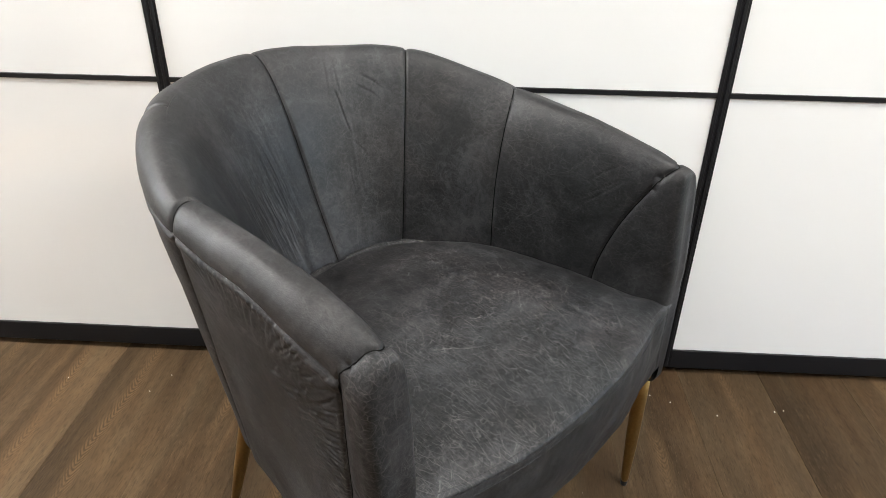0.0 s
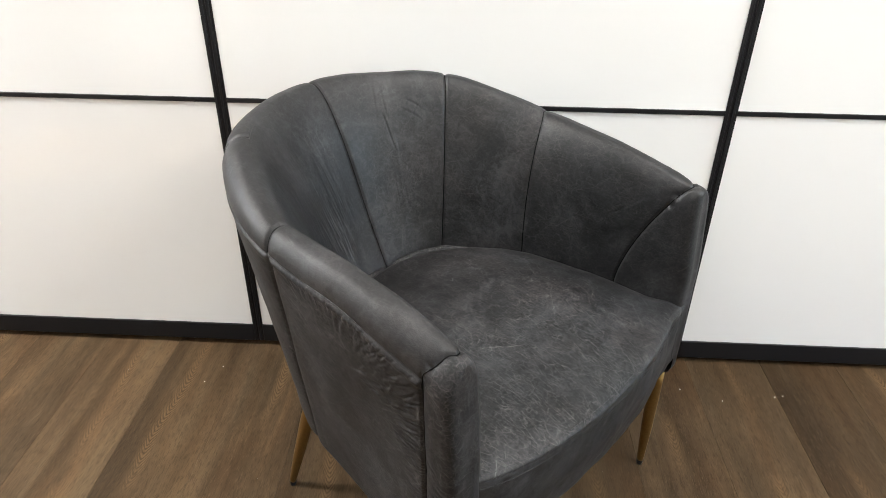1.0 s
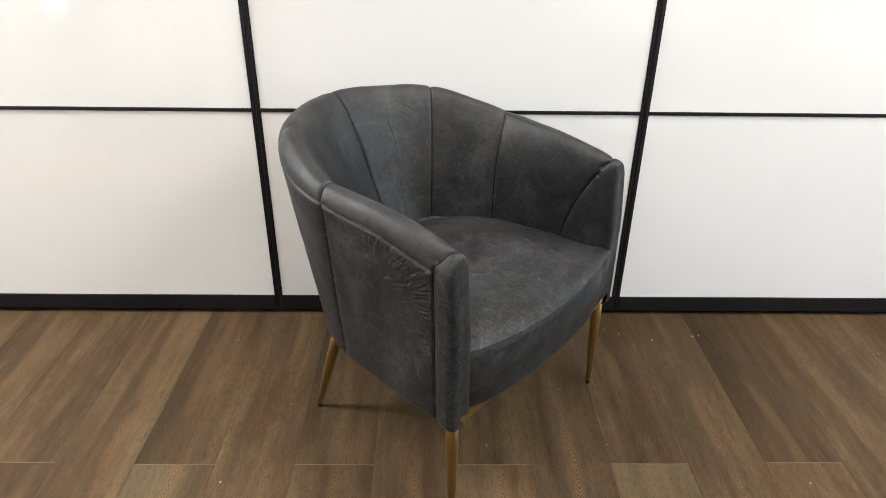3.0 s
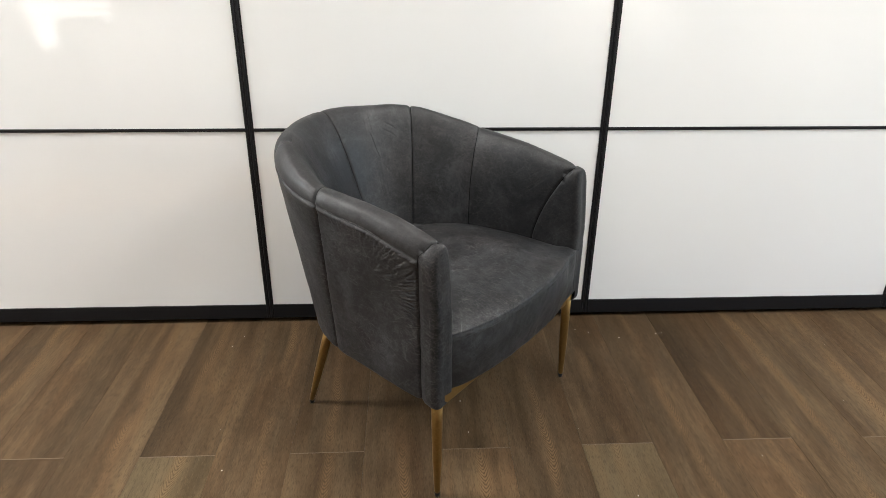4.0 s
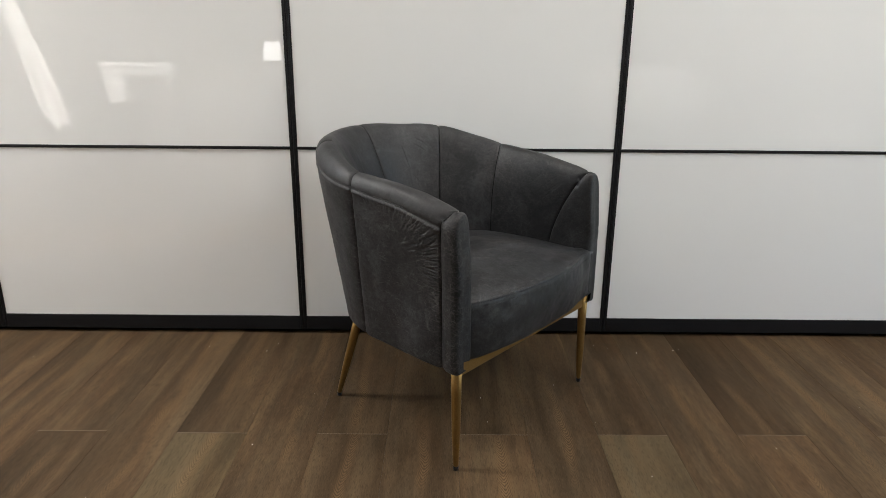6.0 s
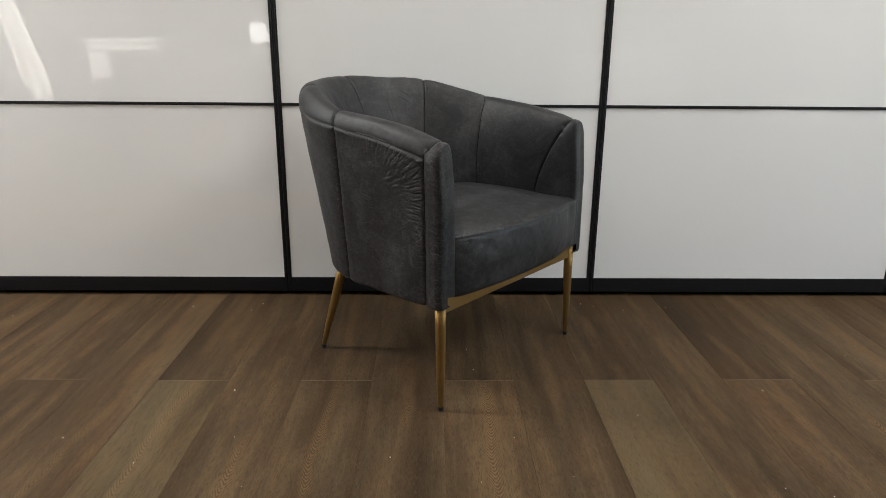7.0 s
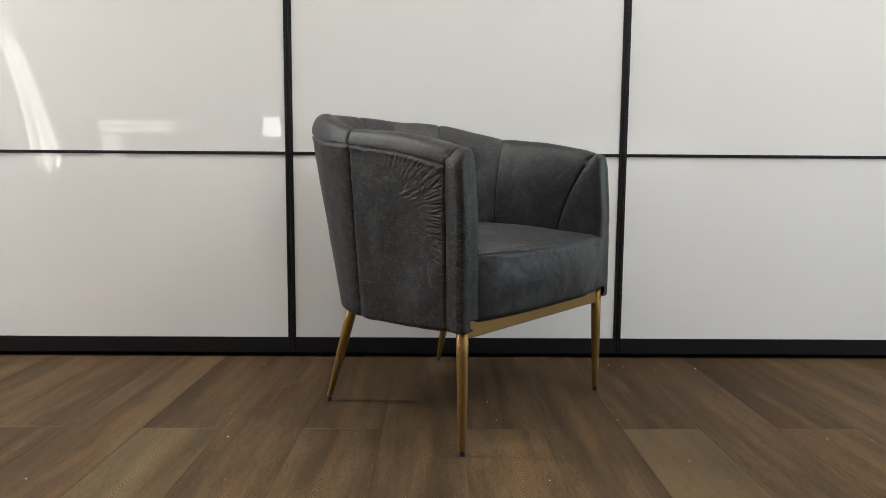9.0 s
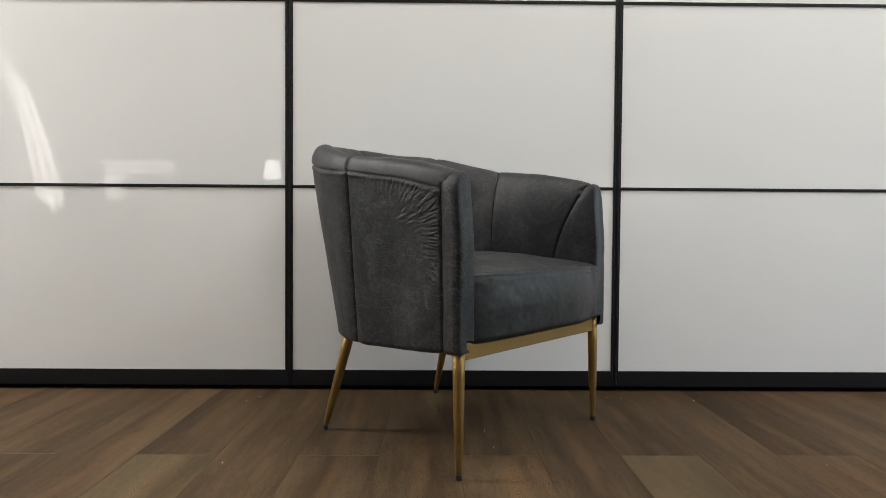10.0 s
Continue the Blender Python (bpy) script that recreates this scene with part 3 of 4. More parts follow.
        # the cover stands up as a soft bead under the welt
        lift += np.where(on, 0.0026 * np.exp(-((wd - 0.0080) / 0.0062) ** 2) * (0.75 + 0.5 * vnoise(yy * 28, zz * 3, 33 + sgn)), 0)
    # fine upright creases on the inner back
    inner = (V[None, :] > ridge) & ~band
    u = lr
    low = vnoise(u * 7 + 3.3, z * 6, 21)
    band_z = sstep(0.46, 0.54, z) * sstep(0.755, 0.69, z)
    lean = u + 0.10 * (z - 0.6)
    cr = ridgef(vnoise(lean * 105 + 2.2 * vnoise(u * 18, z * 12, 31), z * 11, 22)) ** 3
    cr2 = ridgef(vnoise(lean * 190 + 2.5 * vnoise(u * 26, z * 18, 32), z * 17, 23)) ** 2.5
    panel = np.exp(-((u - 0.665) / 0.125) ** 4) + 0.40 * np.exp(-((u - 1.00) / 0.07) ** 2)
    lift -= np.where(inner, (0.0008 * cr + 0.0006 * cr2) * band_z * (0.35 + 0.65 * sstep(0.25, 0.55, low)) * panel, 0)
    # single folds in the back and in the far arm: run, height, run, height, depth
    for u0, z0, u1, z1, deep in ((0.985, 0.715, 1.012, 0.645, 0.0024), (0.975, 0.77, 0.972, 0.71, 0.0016), (0.995, 0.765, 1.002, 0.70, 0.0013), (1.055, 0.735, 1.105, 0.715, 0.0016),
                                 (1.045, 0.72, 1.10, 0.695, 0.0014), (1.01, 0.635, 1.06, 0.60, 0.0013), (0.985, 0.60, 0.995, 0.55, 0.0012), (1.23, 0.545, 1.37, 0.560, 0.0012),
                                 (1.24, 0.60, 1.36, 0.590, 0.0009), (1.185, 0.75, 1.178, 0.70, 0.0013), (1.235, 0.745, 1.222, 0.70, 0.0015), (1.20, 0.525, 1.30, 0.535, 0.0008)):
        length = math.hypot(u1 - u0, z1 - z0)
        hx, hz = (u1 - u0) / length, (z1 - z0) / length
        t, d = (u - u0) * hx + (z - z0) * hz, (z - z0) * hx - (u - u0) * hz
        d = d + 0.0022 * np.sin(t * 60 + u0 * 700)
        fade = sstep(-0.004, 0.012, t) * sstep(length + 0.004, length - 0.02, t)
        lift += np.where(inner, 0.4 * deep * fade * (0.6 * np.exp(-((d - 0.0050) / 0.0045) ** 2) - np.exp(-(d / 0.0022) ** 2)), 0)
    # pulls beside the curved seam of the inner arms
    for sgn in (0, 1):
        uu = lr if sgn == 0 else 2 * run_end - lr
        pull = ridgef(vnoise(uu * 60 + z * 75, uu * 12 - z * 10, 51 + sgn)) ** 4
        lift -= np.where(inner, 0.0009 * pull * np.exp(-((uu - 0.115) / 0.045) ** 2 - ((z - 0.60) / 0.06) ** 2), 0)
    # small folds across the front bands
    folds = ridgef(vnoise(z * 95, lr * 30, 61)) ** 3
    lift -= np.where(band & (V[None, :] < ridge), 0.0007 * folds * sstep(0.34, 0.40, z) * sstep(0.56, 0.50, z), 0)

    lift[0] = lift[-1] = 0.0006
    grid = grid + nrm * lift[:, :, None]

    du, dv = np.gradient(grid, axis=0), np.gradient(grid, axis=1)
    shade = np.cross(du, dv)
    shade /= np.linalg.norm(shade, axis=2, keepdims=True) + 1e-9
    shade = np.where((shade * nrm).sum(2, keepdims=True) < 0, -shade, shade)
    shade[0] = shade[-1] = (0, -1, 0)
    shade = shade.reshape(-1, 3)

    # dark tubes along the sewn seams stand for the shade in the grooves
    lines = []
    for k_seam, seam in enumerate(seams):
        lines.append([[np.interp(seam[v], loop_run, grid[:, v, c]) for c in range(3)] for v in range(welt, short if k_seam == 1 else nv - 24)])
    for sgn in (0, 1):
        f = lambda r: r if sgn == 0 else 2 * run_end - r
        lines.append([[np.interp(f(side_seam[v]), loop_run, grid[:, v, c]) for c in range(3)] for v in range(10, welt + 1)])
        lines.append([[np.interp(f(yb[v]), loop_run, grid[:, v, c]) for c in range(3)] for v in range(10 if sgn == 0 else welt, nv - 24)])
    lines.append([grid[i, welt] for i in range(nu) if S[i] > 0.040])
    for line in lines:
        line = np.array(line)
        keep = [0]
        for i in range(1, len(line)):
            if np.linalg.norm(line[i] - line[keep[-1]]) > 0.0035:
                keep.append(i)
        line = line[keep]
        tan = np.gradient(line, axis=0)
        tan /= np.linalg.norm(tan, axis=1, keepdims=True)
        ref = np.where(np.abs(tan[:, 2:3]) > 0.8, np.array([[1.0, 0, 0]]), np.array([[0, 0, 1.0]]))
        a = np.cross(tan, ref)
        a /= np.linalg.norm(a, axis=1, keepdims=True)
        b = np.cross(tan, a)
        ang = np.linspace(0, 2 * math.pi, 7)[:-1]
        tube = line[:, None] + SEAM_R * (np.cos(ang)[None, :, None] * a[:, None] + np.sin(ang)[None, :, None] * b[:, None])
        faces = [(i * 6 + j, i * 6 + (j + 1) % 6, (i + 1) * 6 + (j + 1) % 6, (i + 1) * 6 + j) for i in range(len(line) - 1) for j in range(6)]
        mesh_ob("seam", tube.reshape(-1, 3).tolist(), faces, GROOVE_SHADE, chair, True, "dark line standing for the shade in a seam groove")

    # share the faces out to the panels of the cover
    fu, fv = np.meshgrid(np.arange(nu - 1), np.arange(nv - 1), indexing="ij")
    mid_run = (loop_run[:-1] + loop_run[1:]) / 2
    half_run = np.minimum(mid_run, 2 * run_end - mid_run)
    is_left = mid_run < run_end
    cell_band = half_run[:, None] < ((yb[:-1] + yb[1:]) / 2)[None, :]
    cell_outer = (np.arange(nv - 1) < welt)[None, :] & ~cell_band
    cell_in = (np.arange(nv - 1) >= welt)[None, :] & ~cell_band
    side_v = ((side_seam[:-1] + side_seam[1:]) / 2)[None, :]
    sections = []
    for name, lab, mask in (("front_band", "", cell_band), ("outer_side", "creased charcoal leather side panel", cell_outer & (half_run[:, None] < side_v))):
        for lf in (True, False):
            sections.append((name, lab, mask & (is_left == lf)[:, None]))
    sections.append(("outer_back", "", cell_outer & (half_run[:, None] >= side_v)))
    cuts = [0 * V - 1.0, seams[0], *seams[2:], 0 * V + 9.0]
    for a, b in zip(cuts[:-1], cuts[1:]):
        name = "inner_arm" if (a[0] < 0 or b[0] > 5) else "back_cushion"
        sections.append((name, "", cell_in & (mid_run[:, None] >= a[None, :-1]) & (mid_run[:, None] < b[None, :-1])))
    flat = grid.reshape(-1, 3)
    for name, lab, mask in sections:
        ii, jj = np.nonzero(mask)
        quads = np.stack([ii * nv + jj, ii * nv + jj + 1, (ii + 1) * nv + jj + 1, (ii + 1) * nv + jj], 1)
        used, inv = np.unique(quads, return_inverse=True)
        quads = inv.reshape(-1, 4)
        cover = mesh_ob(name, flat[used].tolist(), quads.tolist(), LEATHER_WORN if name in ("outer_side", "outer_back") or (name == "front_band" and flat[used][:, 0].mean() < 0) else LEATHER, chair, True, lab)
        cover.data.normals_split_custom_set_from_vertices(shade[used].tolist())


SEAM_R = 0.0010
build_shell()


def seat_back(x):
    """Depth at which the seat meets the inner shell."""
    xs = [0.0, 0.022, 0.087, 0.141, 0.182, 0.214, 0.237, 0.25, 0.262, 0.273, 0.282, 0.302]
    ys = [0.460, 0.459, 0.445, 0.418, 0.383, 0.335, 0.280, 0.22, 0.158, 0.10, 0.045, 0.02]
    return np.interp(np.abs(x), xs, ys)


def front_line(x):
    share = np.clip(np.abs(x) / 0.287, 0, 1)
    return -0.009 - 0.049 * (1 - share ** 2.2) + np.where(np.asarray(x) < 0, 0.013 * share ** 9, -0.010 * sstep(0.22, 0.30, x))


def build_seat():
    seat = new("seat")
    seat.parent = chair
    nx, ny, hw, hr = 170, 170, 0.290, 0.302
    xs = np.sin(np.linspace(-math.pi / 2, math.pi / 2, nx))
    xs = np.where(xs < 0, hw * xs, hr * xs)
    t = np.linspace(0, 1, ny)
    X = np.repeat(xs[:, None], ny, 1)
    yf, yb = front_line(xs), seat_back(xs) + 0.020
    Y = yf[:, None] + (yb - yf)[:, None] * t[None, :]
    dome = (1 - np.clip(np.abs(X / 0.30), 0, 1) ** 2.6) * np.sin(np.pi * np.clip((Y + 0.06) / 0.56, 0, 1)) ** 0.8
    edge = Y - yf[:, None]
    Z = 0.4400 + 0.004 * (1 - np.where(X < 0, X / hw, X / hr) ** 2) + 0.034 * dome + 0.0065 * (1 - np.exp(-edge / 0.010))
    gap = np.minimum(np.abs(np.abs(X) - np.interp(Y, [0.0, 0.10, 0.158, 0.22, 0.28, 0.335, 0.383, 0.424, 0.452, 0.467], [0.285, 0.273, 0.262, 0.25, 0.237, 0.214, 0.182, 0.141, 0.087, 0.0])), 1)
    Z -= (0.010 + 0.005 * sstep(0.10, 0.30, Y)) * np.exp(-gap / 0.014) * sstep(0.0, 0.04, Y) + 0.007 * sstep(0.22, 0.46, Y)
    Z += (0.0030 * (vnoise(X * 14 + 5, Y * 14 + 5, 71) - 0.5) + 0.0012 * (vnoise(X * 45, Y * 45, 72) - 0.5)) * sstep(0.0, 0.03, edge)
    skirt = np.stack([X[:, 0], Y[:, 0] + 0.0004, Z[:, 0] - 0.005], 1)
    verts = np.concatenate([skirt[:, None], np.stack([X, Y, Z], 2)], 1)
    ny += 1
    verts = verts.reshape(-1, 3)
    faces = [(i * ny + j, (i + 1) * ny + j, (i + 1) * ny + j + 1, i * ny + j + 1) for i in range(nx - 1) for j in range(ny - 1)]
    mesh_ob("seat_top", verts.tolist(), faces, LEATHER_WORN, seat, True, "scuffed charcoal leather seat")
    # boxed front, wrapping round both corners
    n_z = 70
    r, rr_ = 0.004, 0.008
    plan = []
    for y in np.linspace(0.07, front_line(-hw) + r, 14):
        plan.append((-hw, y, -1, 0))
    for a in np.linspace(0, math.pi / 2, 8)[1:]:
        plan.append((-hw + r - r * math.cos(a), front_line(-hw) + r - r * math.sin(a), -math.cos(a), -math.sin(a)))
    for x in np.linspace(-hw + r, hr - rr_, 190)[1:-1]:
        plan.append((x, float(front_line(x)), 0, -1))
    for a in np.linspace(math.pi / 2, 0, 8):
        plan.append((hr - rr_ + rr_ * math.cos(a), front_line(hr) + rr_ - rr_ * math.sin(a), math.cos(a), -math.sin(a)))
    for y in np.linspace(front_line(hr) + rr_, 0.07, 14)[1:]:
        plan.append((hr, y, 1, 0))
    plan = np.array(plan)
    k = np.linspace(0, 1, n_z)
    G = np.zeros((len(plan), n_z, 3))
    for i, (x, y, nx_, ny_) in enumerate(plan):
        share = min(1, -x / hw if x < 0 else x / hr)
        zt = 0.4401 + 0.004 * (1 - share ** 2)
        zb = 0.288 + 0.009 * (1 - share ** 2) + (0.018 * share ** 8 if x > 0 else 0.0)
        bulge = 0.007 * (1 - share ** 6) * np.sin(np.pi * np.clip(k, 0, 1)) - 0.010 * k * (1 - share ** 2)
        tuck = 0.010 * np.clip((k - 0.90) / 0.10, 0, 1) ** 2 + 0.0020 * np.exp(-k / 0.02)
        off = bulge - tuck
        wob = 0.0026 * (vnoise(np.full(n_z, x * 22 + 9), k * 4.5, 81) - 0.5) + 0.001 * (vnoise(np.full(n_z, x * 70), k * 12, 82) - 0.5)
        G[i, :, 0] = x + nx_ * (off + wob)
        G[i, :, 1] = y + ny_ * (off + wob)
        G[i, :, 2] = zt + (zb - zt) * k
    inset = G[:, -1] + np.array((0, 0.0, 0.002))
    inset[:, 1] += 0.05
    inset[:, 0] *= 0.94
    G = np.concatenate([G, inset[:, None]], 1)
    n_z += 1
    verts = G.reshape(-1, 3)
    faces = [(i * n_z + j, i * n_z + j + 1, (i + 1) * n_z + j + 1, (i + 1) * n_z + j) for i in range(len(plan) - 1) for j in range(n_z - 1)]
    mesh_ob("front_panel", verts.tolist(), faces, LEATHER, seat, True, "boxed front of the leather seat")
    # two rows of stitches beside the seam
    sv, sf = [], []
    for row_i, (dy, dz) in enumerate(((0.0065, 0.0), (-0.0005, -0.0115))):
        x = -hw + 0.012
        while x < hr - 0.010:
            y0, y1 = float(front_line(x)), float(front_line(x + 0.0042))
            if row_i == 0:
                edge_z = 0.4400 + 0.004 * (1 - (x / hw) ** 2) + 0.034 * (1 - abs(x / 0.30) ** 2.6) * math.sin(math.pi * min(max((y0 + dy + 0.06) / 0.56, 0), 1)) ** 0.8 + 0.0065 * (1 - math.exp(-dy / 0.010)) + 0.0003
                a, b = Vector((x, y0 + dy, edge_z)), Vector((x + 0.0042, y1 + dy, edge_z))
            else:
                a, b = Vector((x, y0 + dy - 0.0005, 0.4395 + 0.004 * (1 - (x / hw) ** 2) + dz)), Vector((x + 0.0042, y1 + dy - 0.0005, 0.4395 + 0.004 * (1 - (x / hw) ** 2) + dz))
            vs, fs = lathe([(0.0, 0.0003), (0.2, 0.0006), (0.8, 0.0006), (1.0, 0.0003)], a, b, 6)
            base = len(sv)
            sv += vs
            sf += [tuple(base + q for q in f) for f in fs]
            x += 0.0060
    tagged(mesh_ob("stitching", sv, sf, STITCH, seat, True, "double row of grey stitches"), kind="stuff")


build_seat()
bm = bmesh.new()
ring = [(0.285, 0.02), (0.275, 0.12), (0.245, 0.30), (0.19, 0.40), (0.10, 0.475), (0.0, 0.49)]
ring += [(-x, y) for x, y in ring[-2::-1]]
lid = bm.faces.new([bm.verts.new((x, y, 0.282)) for x, y in ring])
ext = bmesh.ops.extrude_face_region(bm, geom=[lid])
bmesh.ops.translate(bm, verts=[v for v in ext["geom"] if isinstance(v, bmesh.types.BMVert)], vec=(0, 0, 0.006))
part("dust_cover", bm, CLOTH_DARK, chair, "black lining under the seat")

# brass frame
part("front_rail", box(-0.302, 0.302, 0.000, 0.020, 0.258, 0.296, 0.002, 2), BRASS, chair, "flat brass bar under the seat front")
for sx in (-1, 1):
    bm = box(-0.010, 0.010, 0.0, 0.44, -0.012, 0.012, 0.002, 2)
    ob = part("side_rail", bm, BRASS, chair)
    ob.matrix_local = look((0, 0, 0), (0, 0, -1)) @ pose(sx * 0.300, 0.012, 0.279, 0, 0, sx * 9.5)
part("back_rail", box(-0.232, 0.222, 0.432, 0.452, 0.267, 0.291, 0.002, 2), BRASS, chair)
LEG = [(0.0, 0.0050), (0.006, 0.0066), (0.03, 0.0075), (0.35, 0.0112), (0.75, 0.0132), (1.0, 0.0136)]
for base, top in (((-0.3135, 0.0, 0.010), (-0.310, 0.006, 0.296)), ((0.3045, 0.0, 0.010), (0.306, 0.006, 0.296)),
                  ((-0.2565, 0.506, 0.010), (-0.232, 0.428, 0.290)), ((0.2530, 0.548, 0.010), (0.222, 0.458, 0.290))):
    vs, fs = lathe(LEG, base, top)
    leg = mesh_ob("leg", vs, fs, BRASS, chair, True, "tapered brass leg")
    b = Vector(base)
    vs, fs = lathe([(0.0, 0.0058), (0.12, 0.0064), (0.9, 0.0068), (1.0, 0.0062)], (b.x, b.y, 0.0), b + Vector((0, 0, 0.003)))
    mesh_ob("foot_cap", vs, fs, RUBBER, leg, True, "black plastic foot cap")

# ---------------------------------------------------------------- things seen in the gloss of the doors
curtain = tagged(new("curtain"), "white sunlit curtain gathered to one side", "curtain")
vs, fs = [], []
NU, NV = 60, 50
for i in range(NU + 1):
    for j in range(NV + 1):
        a, h = i / NU, j / NV
        low = 0.603 + 0.15 * abs(a - 0.50) ** 1.2
        z = low + (2.36 - low) * h ** 1.2
        right = float(np.interp(z, [0.60, 0.63, 0.67, 0.75, 0.88, 1.0, 1.15, 1.35, 1.8, 2.36], [-1.685, -1.658, -1.650, -1.673, -1.717, -1.758, -1.812, -1.910, -2.11, -2.34]))
        wide = float(np.interp(z, [0.60, 0.70, 0.85, 1.0, 1.13, 1.5, 2.36], [0.12, 0.185, 0.155, 0.13, 0.11, 0.14, 0.30]))
        x = right - wide * a + 0.008 * math.sin(a * 21 + 3 * h) * (1 - a) * a * 4
        y = 0.725 - 0.45 * wide * a + 0.008 * math.sin(a * 15 + 4 * h) + 0.003 * math.sin(a * 31 + 9 * h)
        vs.append((x, y, z))
for i in range(NU):
    for j in range(NV):
        q = i * (NV + 1) + j
        fs.append((q, q + NV + 1, q + NV + 2, q + 1))
drape = mesh_ob("drape", vs, fs, LINEN, curtain)
sol = drape.modifiers.new("thick", "SOLIDIFY")
sol.thickness = 0.004
vs, fs = lathe([(0, 0.012), (1, 0.012)], (-4.402, 0.70, 2.38), (-2.30, 0.70, 2.38), 12)
mesh_ob("curtain_rod", vs, fs, WHITE_WOOD, curtain)


def white_table(name, x0, x1, y0, y1, h, label):
    t = tagged(new(name), label, "table")
    part("tabletop", box(x0, x1, y0, y1, h - 0.05, h, 0.003), WHITE_WOOD, t)
    for lx in (x0 + 0.01, x1 - 0.07):
        for ly in (y0 + 0.01, y1 - 0.07):
            part("leg", box(lx, lx + 0.06, ly, ly + 0.06, 0.0, h - 0.05, 0.003), WHITE_WOOD, t)
    return t


# emission stands in for sunlight on a small white thing
SUN_GLOW = bpy.data.materials.new("glow_for_sunlight")
SUN_GLOW.use_nodes = True
SUN_GLOW.node_tree.nodes["Principled BSDF"].inputs["Emission Color"].default_value = (1.0, 0.98, 0.95, 1)
SUN_GLOW.node_tree.nodes["Principled BSDF"].inputs["Emission Strength"].default_value = 0.85
cabinet = tagged(new("cabinet"), "low white lacquered cabinet with plain doors", "cabinet")
part("body", box(-1.615, -1.025, -0.53, -0.098, 0.06, 0.760, 0.002), WHITE_WOOD, cabinet)
part("top", box(-1.62, -1.02, -0.535, -0.076, 0.760, 0.778, 0.002), WHITE_WOOD, cabinet)
part("base", box(-1.60, -1.04, -0.51, -0.13, 0.0, 0.06), WHITE_WOOD, cabinet)
for x0, x1 in ((-1.613, -1.3215), (-1.3185, -1.027)):
    part("door", box(x0, x1, -0.098, -0.080, 0.065, 0.755, 0.0015), WHITE_WOOD, cabinet)
# made-up desk: its blocks follow the outline of a sunlit L in the gloss
desk = tagged(new("desk"), "narrow white desk shape made up for a sunlit L in the gloss", "desk")
part("desktop", box(-1.755, -1.352, 0.125, 0.195, 0.878, 0.900, 0.002), WHITE_WOOD, desk)
part("apron", box(-1.750, -1.357, 0.130, 0.190, 0.838, 0.876, 0.002), WHITE_WOOD, desk)
part("end_block", box(-1.392, -1.357, 0.130, 0.190, 0.815, 0.836, 0.002), WHITE_WOOD, desk)
part("sunlit_leg_block", box(-1.735, -1.632, 0.130, 0.185, 0.690, 0.836, 0.002), WHITE_WOOD, desk)
for x in (-1.742, -1.378):
    vs, fs = lathe([(0, 0.006), (1, 0.006)], (x, 0.157, 0.0), (x, 0.157, 0.838), 10)
    mesh_ob("leg", vs, fs, BLACK, desk, True, "thin black metal leg")
white_table("console_table", -1.45, -0.75, -1.20, -0.70, 0.84, "white lacquered console table")
# the lamp form is made up for a small bright shape in the gloss
lamp = tagged(new("table_lamp"), "small white round thing that glows in place of sunlight", "lamp")
vs, fs = lathe([(0, 0.05), (0.1, 0.05), (0.14, 0.012), (1, 0.012)], (-1.06, -0.80, 0.84), (-1.06, -0.80, 0.90), 20)
mesh_ob("stand_in_base", vs, fs, WHITE_WOOD, lamp)
vs, fs = lathe([(0, 0.065), (1, 0.050)], (-1.06, -0.80, 0.885), (-1.06, -0.80, 1.005), 24)
mesh_ob("shade", vs, fs, SUN_GLOW, lamp)


def clothed_table(cx, cy, rx, ry, h):
    """A table under a white cloth that hangs in loose waves."""
    t = tagged(new("clothed_table"), "table under a loosely draped white cloth", "table")
    vs, fs, n = [], [], 72
    rings = [(0.0, h + 0.05), (0.35, h + 0.045), (0.7, h + 0.02), (0.93, h - 0.005), (1.0, h - 0.03), (1.02, h - 0.12), (1.04, h - 0.24), (1.05, h - 0.32)]
    for j, (k, z) in enumerate(rings):
        for i in range(n):
            a = 2 * math.pi * i / n
            hang = max(0, j - 4) / 3
            r = k * (1 + 0.035 * hang * math.sin(a * 11 + 0.6) + 0.02 * math.sin(a * 3 + 1))
            vs.append((cx + rx * r * math.cos(a), cy + ry * r * math.sin(a), z + 0.015 * math.sin(a * 2 + 0.5) * k + 0.012 * hang * math.sin(a * 5)))
    for j in range(len(rings) - 1):
        for i in range(n):
            q = (i + 1) % n
            fs.append((j * n + i, j * n + q, (j + 1) * n + q, (j + 1) * n + i))
    mesh_ob("tablecloth", vs, fs, LINEN, t, True, "creased white cloth").modifiers.new("thick", "SOLIDIFY").thickness = 0.003
    vs, fs = lathe([(0, 0.25), (0.02, 0.25), (0.04, 0.03), (0.97, 0.03), (1.0, 0.20)], (cx, cy, 0.0), (cx, cy, h - 0.03), 24)
    mesh_ob("pedestal", vs, fs, WHITE_WOOD, t)
    return t


clothed_table(1.27, -0.42, 0.37, 0.33, 0.84)


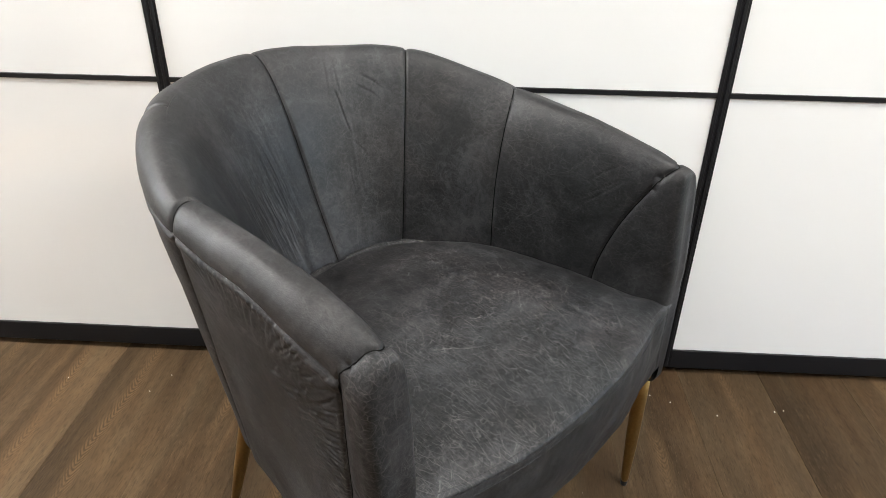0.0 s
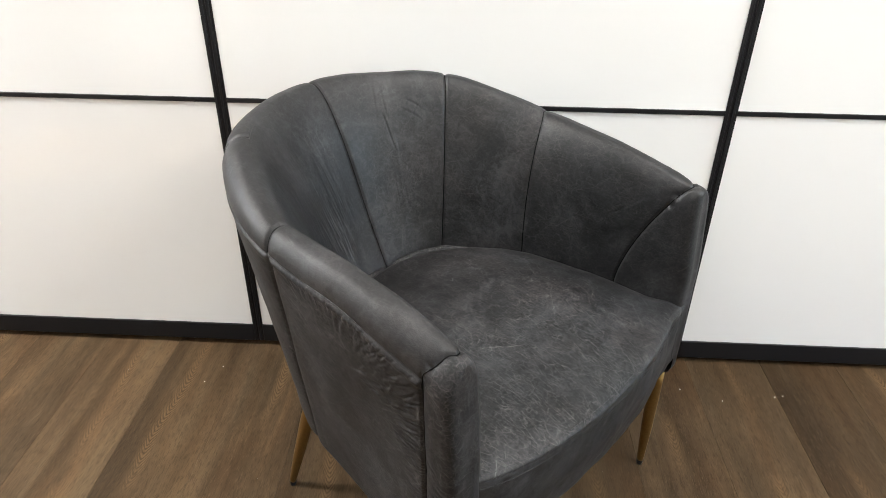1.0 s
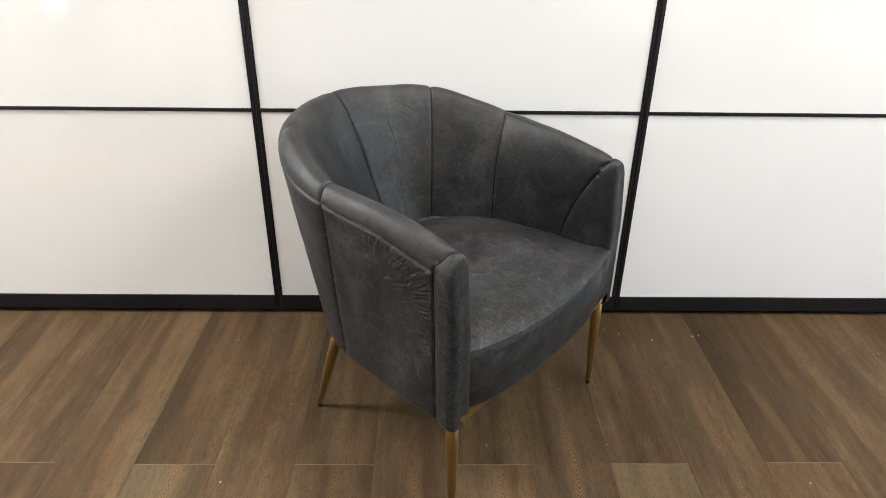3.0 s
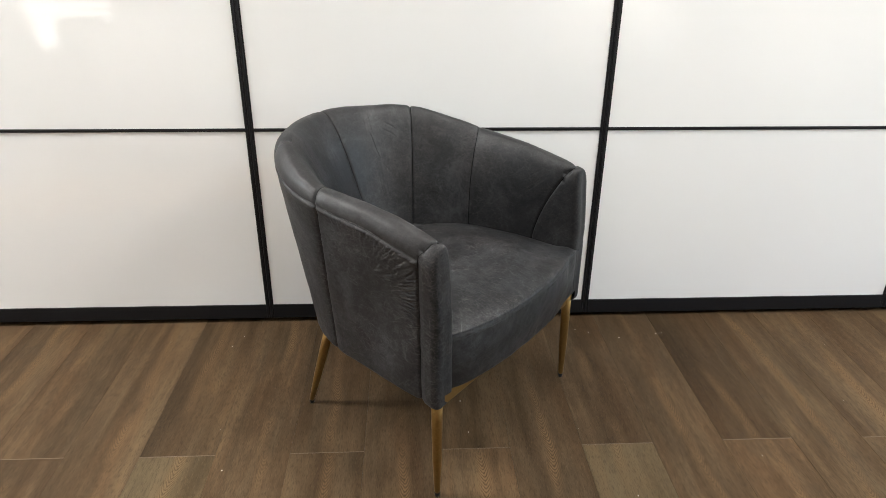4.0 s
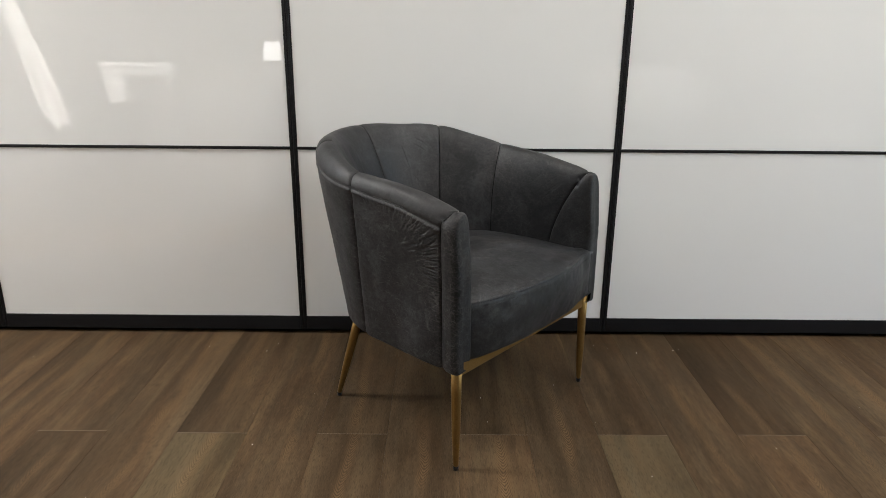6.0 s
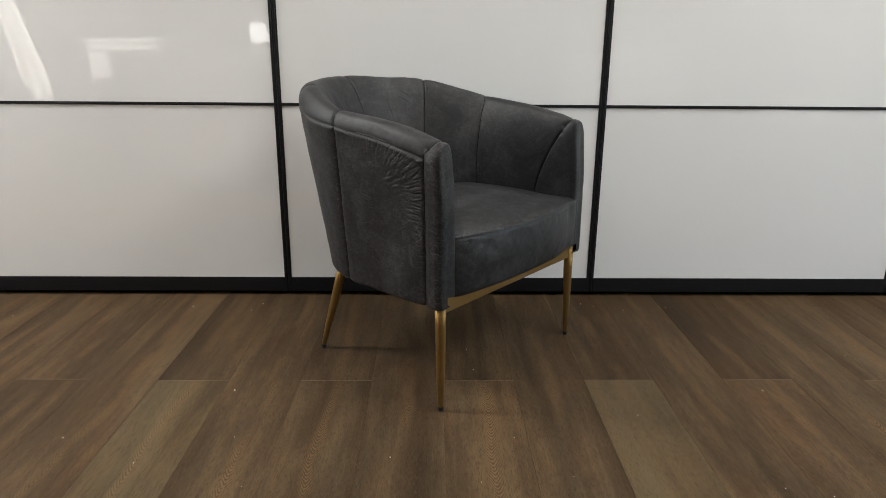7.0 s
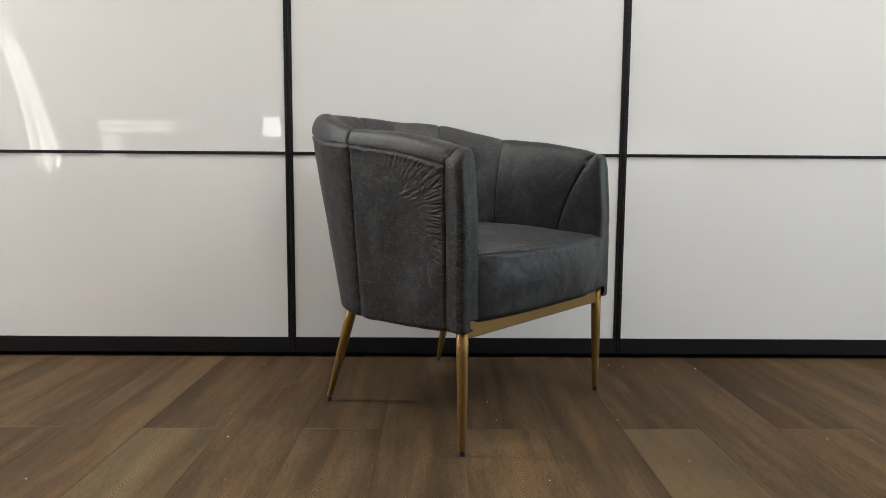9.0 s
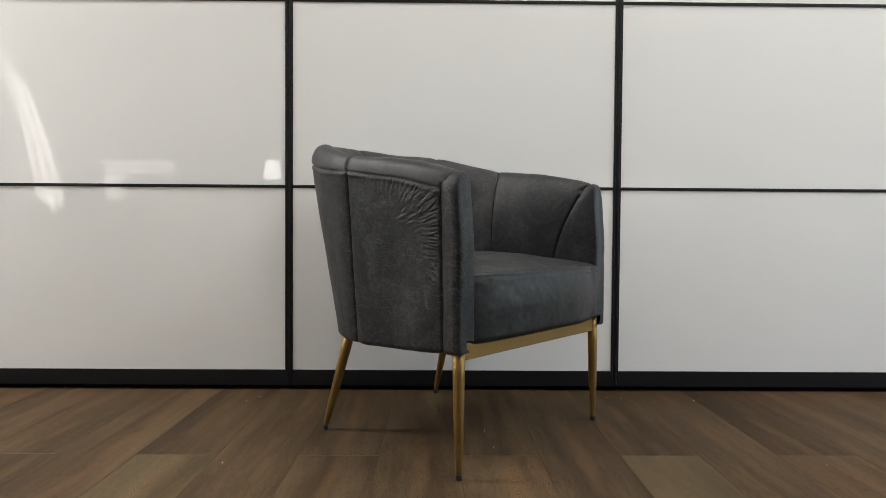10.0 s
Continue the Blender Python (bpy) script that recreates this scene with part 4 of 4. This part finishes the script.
def white_chair(x, y, turn):
    c = tagged(new("dining_chair"), "white metal dining chair with an open hoop back", "chair", "dining chairs")
    c.matrix_world = pose(x, y, 0, 0, 0, turn)
    part("seat", box(-0.2, 0.2, -0.2, 0.2, 0.44, 0.47, 0.008), WHITE_WOOD, c)
    for lx in (-0.18, 0.18):
        for ly, lean in ((-0.18, -0.03), (0.18, 0.03)):
            vs, fs = lathe([(0, 0.010), (1, 0.012)], (lx * 1.1, ly + lean, 0), (lx, ly, 0.44), 12)
            mesh_ob("leg", vs, fs, WHITE_WOOD, c)
    cu = bpy.data.curves.new("back_hoop", "CURVE")
    cu.dimensions, cu.bevel_depth, cu.bevel_resolution = "3D", 0.018, 3
    sp = cu.splines.new("POLY")
    pts = [(-0.20, 0.19, 0.46), (-0.205, 0.22, 0.80)] + [(-0.215 + 0.06 * (1 - math.cos(a)), 0.225, 0.85 + 0.06 * math.sin(a)) for a in np.linspace(0, math.pi / 2, 6)]
    pts += [(-p[0], p[1], p[2]) for p in pts[::-1]]
    sp.points.add(len(pts) - 1)
    for p, q in zip(sp.points, pts):
        p.co = (*q, 1)
    ob = new("back_hoop", cu)
    ob.parent = c
    cu.materials.append(WHITE_WOOD)
    part("back_slat", box(-0.205, 0.205, 0.205, 0.230, 0.765, 0.803, 0.006), WHITE_WOOD, c)
    part("lower_slat", box(-0.20, 0.20, 0.195, 0.220, 0.540, 0.592, 0.006), WHITE_WOOD, c)
    return c


hoop_chair = white_chair(0.90, -2.30, 0)
copy_thing(hoop_chair, pose(2.48, -0.48, 0, 0, 0, 25))

# ---------------------------------------------------------------- crumbs on the ground
sv, sf = [], []
rng = random.Random(5)
spots = [(0.676, 1.535), (0.905, 1.52), (-0.545, 0.60), (0.30, 0.70), (0.41, 0.55), (0.62, 0.80), (0.21, 0.53), (0.53, 1.05), (-0.30, 1.2), (-0.75, 0.7)]
spots += [(rng.uniform(-1.3, 1.5), rng.uniform(0.3, 1.6)) for _ in range(30)]
for i, (x, y) in enumerate(spots):
    r = rng.uniform(0.0011, 0.0017) if i < 3 else rng.uniform(0.0006, 0.0015)
    base = len(sv)
    vs, fs = lathe([(0, r * 0.7), (0.4, r), (0.8, r * 0.7), (1.0, r * 0.2)], (x, y, 0.0), (x + r * 0.3, y, r * 1.1), 6)
    sv += vs
    sf += [tuple(base + q for q in f) for f in fs]
tagged(mesh_ob("crumbs", sv, sf, CRUMB, None, True, "tiny pale crumbs scattered on the planks"), category="crumbs", kind="stuff")

# ---------------------------------------------------------------- planks of the ground
ground = setting(part("floor", box(ROOM_W, ROOM_E, ROOM_S, 2.25, -0.05, -0.0075), SUBFLOOR), "dark brown oak plank floor with fine joints", "floor")
PW, PL, GAP = 0.194, 1.38, 0.0004


def plank_mesh(length, mat):
    me = bpy.data.meshes.new("plank")
    c, e, h, w = 0.0005, 0.0010, 0.0085, PW - GAP
    l = length - GAP
    rings = []
    for k, n, z in ((0, 0, -h), (0, 0, -c * 0.8), (c, e, 0.0)):
        rings.append([(k, n, z), (w - k, n, z), (w - k, l - n, z), (k, l - n, z)])
    vs = [v for r in rings for v in r]
    fs = [(8, 9, 10, 11)]
    for r in (0, 4):
        for i in range(4):
            n = (i + 1) % 4
            fs.append((r + i, r + n, r + 4 + n, r + 4 + i))
    me.from_pydata(vs, [], fs)
    me.materials.append(mat)
    me.materials.append(WORN_EDGE)
    me.polygons[5].material_index = me.polygons[7].material_index = 1
    me.update()
    return me


BROWN_PLANK, OLIVE_PLANK = plank_mesh(PL, OAK_BROWN), plank_mesh(PL, OAK_OLIVE)
SHORT_PLANK = plank_mesh(PL / 2 + 0.01, OAK_BROWN)
i0 = math.floor((ROOM_W + 0.640) / PW)
i1 = math.ceil((ROOM_E + 0.640) / PW)
for i in range(i0, i1):
    x = -0.640 + i * PW
    first = 0.985 if i % 2 == 0 else 0.985 - PL / 2
    first += rng.uniform(-0.006, 0.006)
    for k in range(-5, 1):
        y = first + k * PL
        olive = (i, k) in ((0, -1), (6, -1)) or (k < -1 and rng.random() < 0.15)
        ob = new("plank", SHORT_PLANK if y > 0.9 else OLIVE_PLANK if olive else BROWN_PLANK)
        ob.location = (x, y, 0.0)
        ob.parent = ground
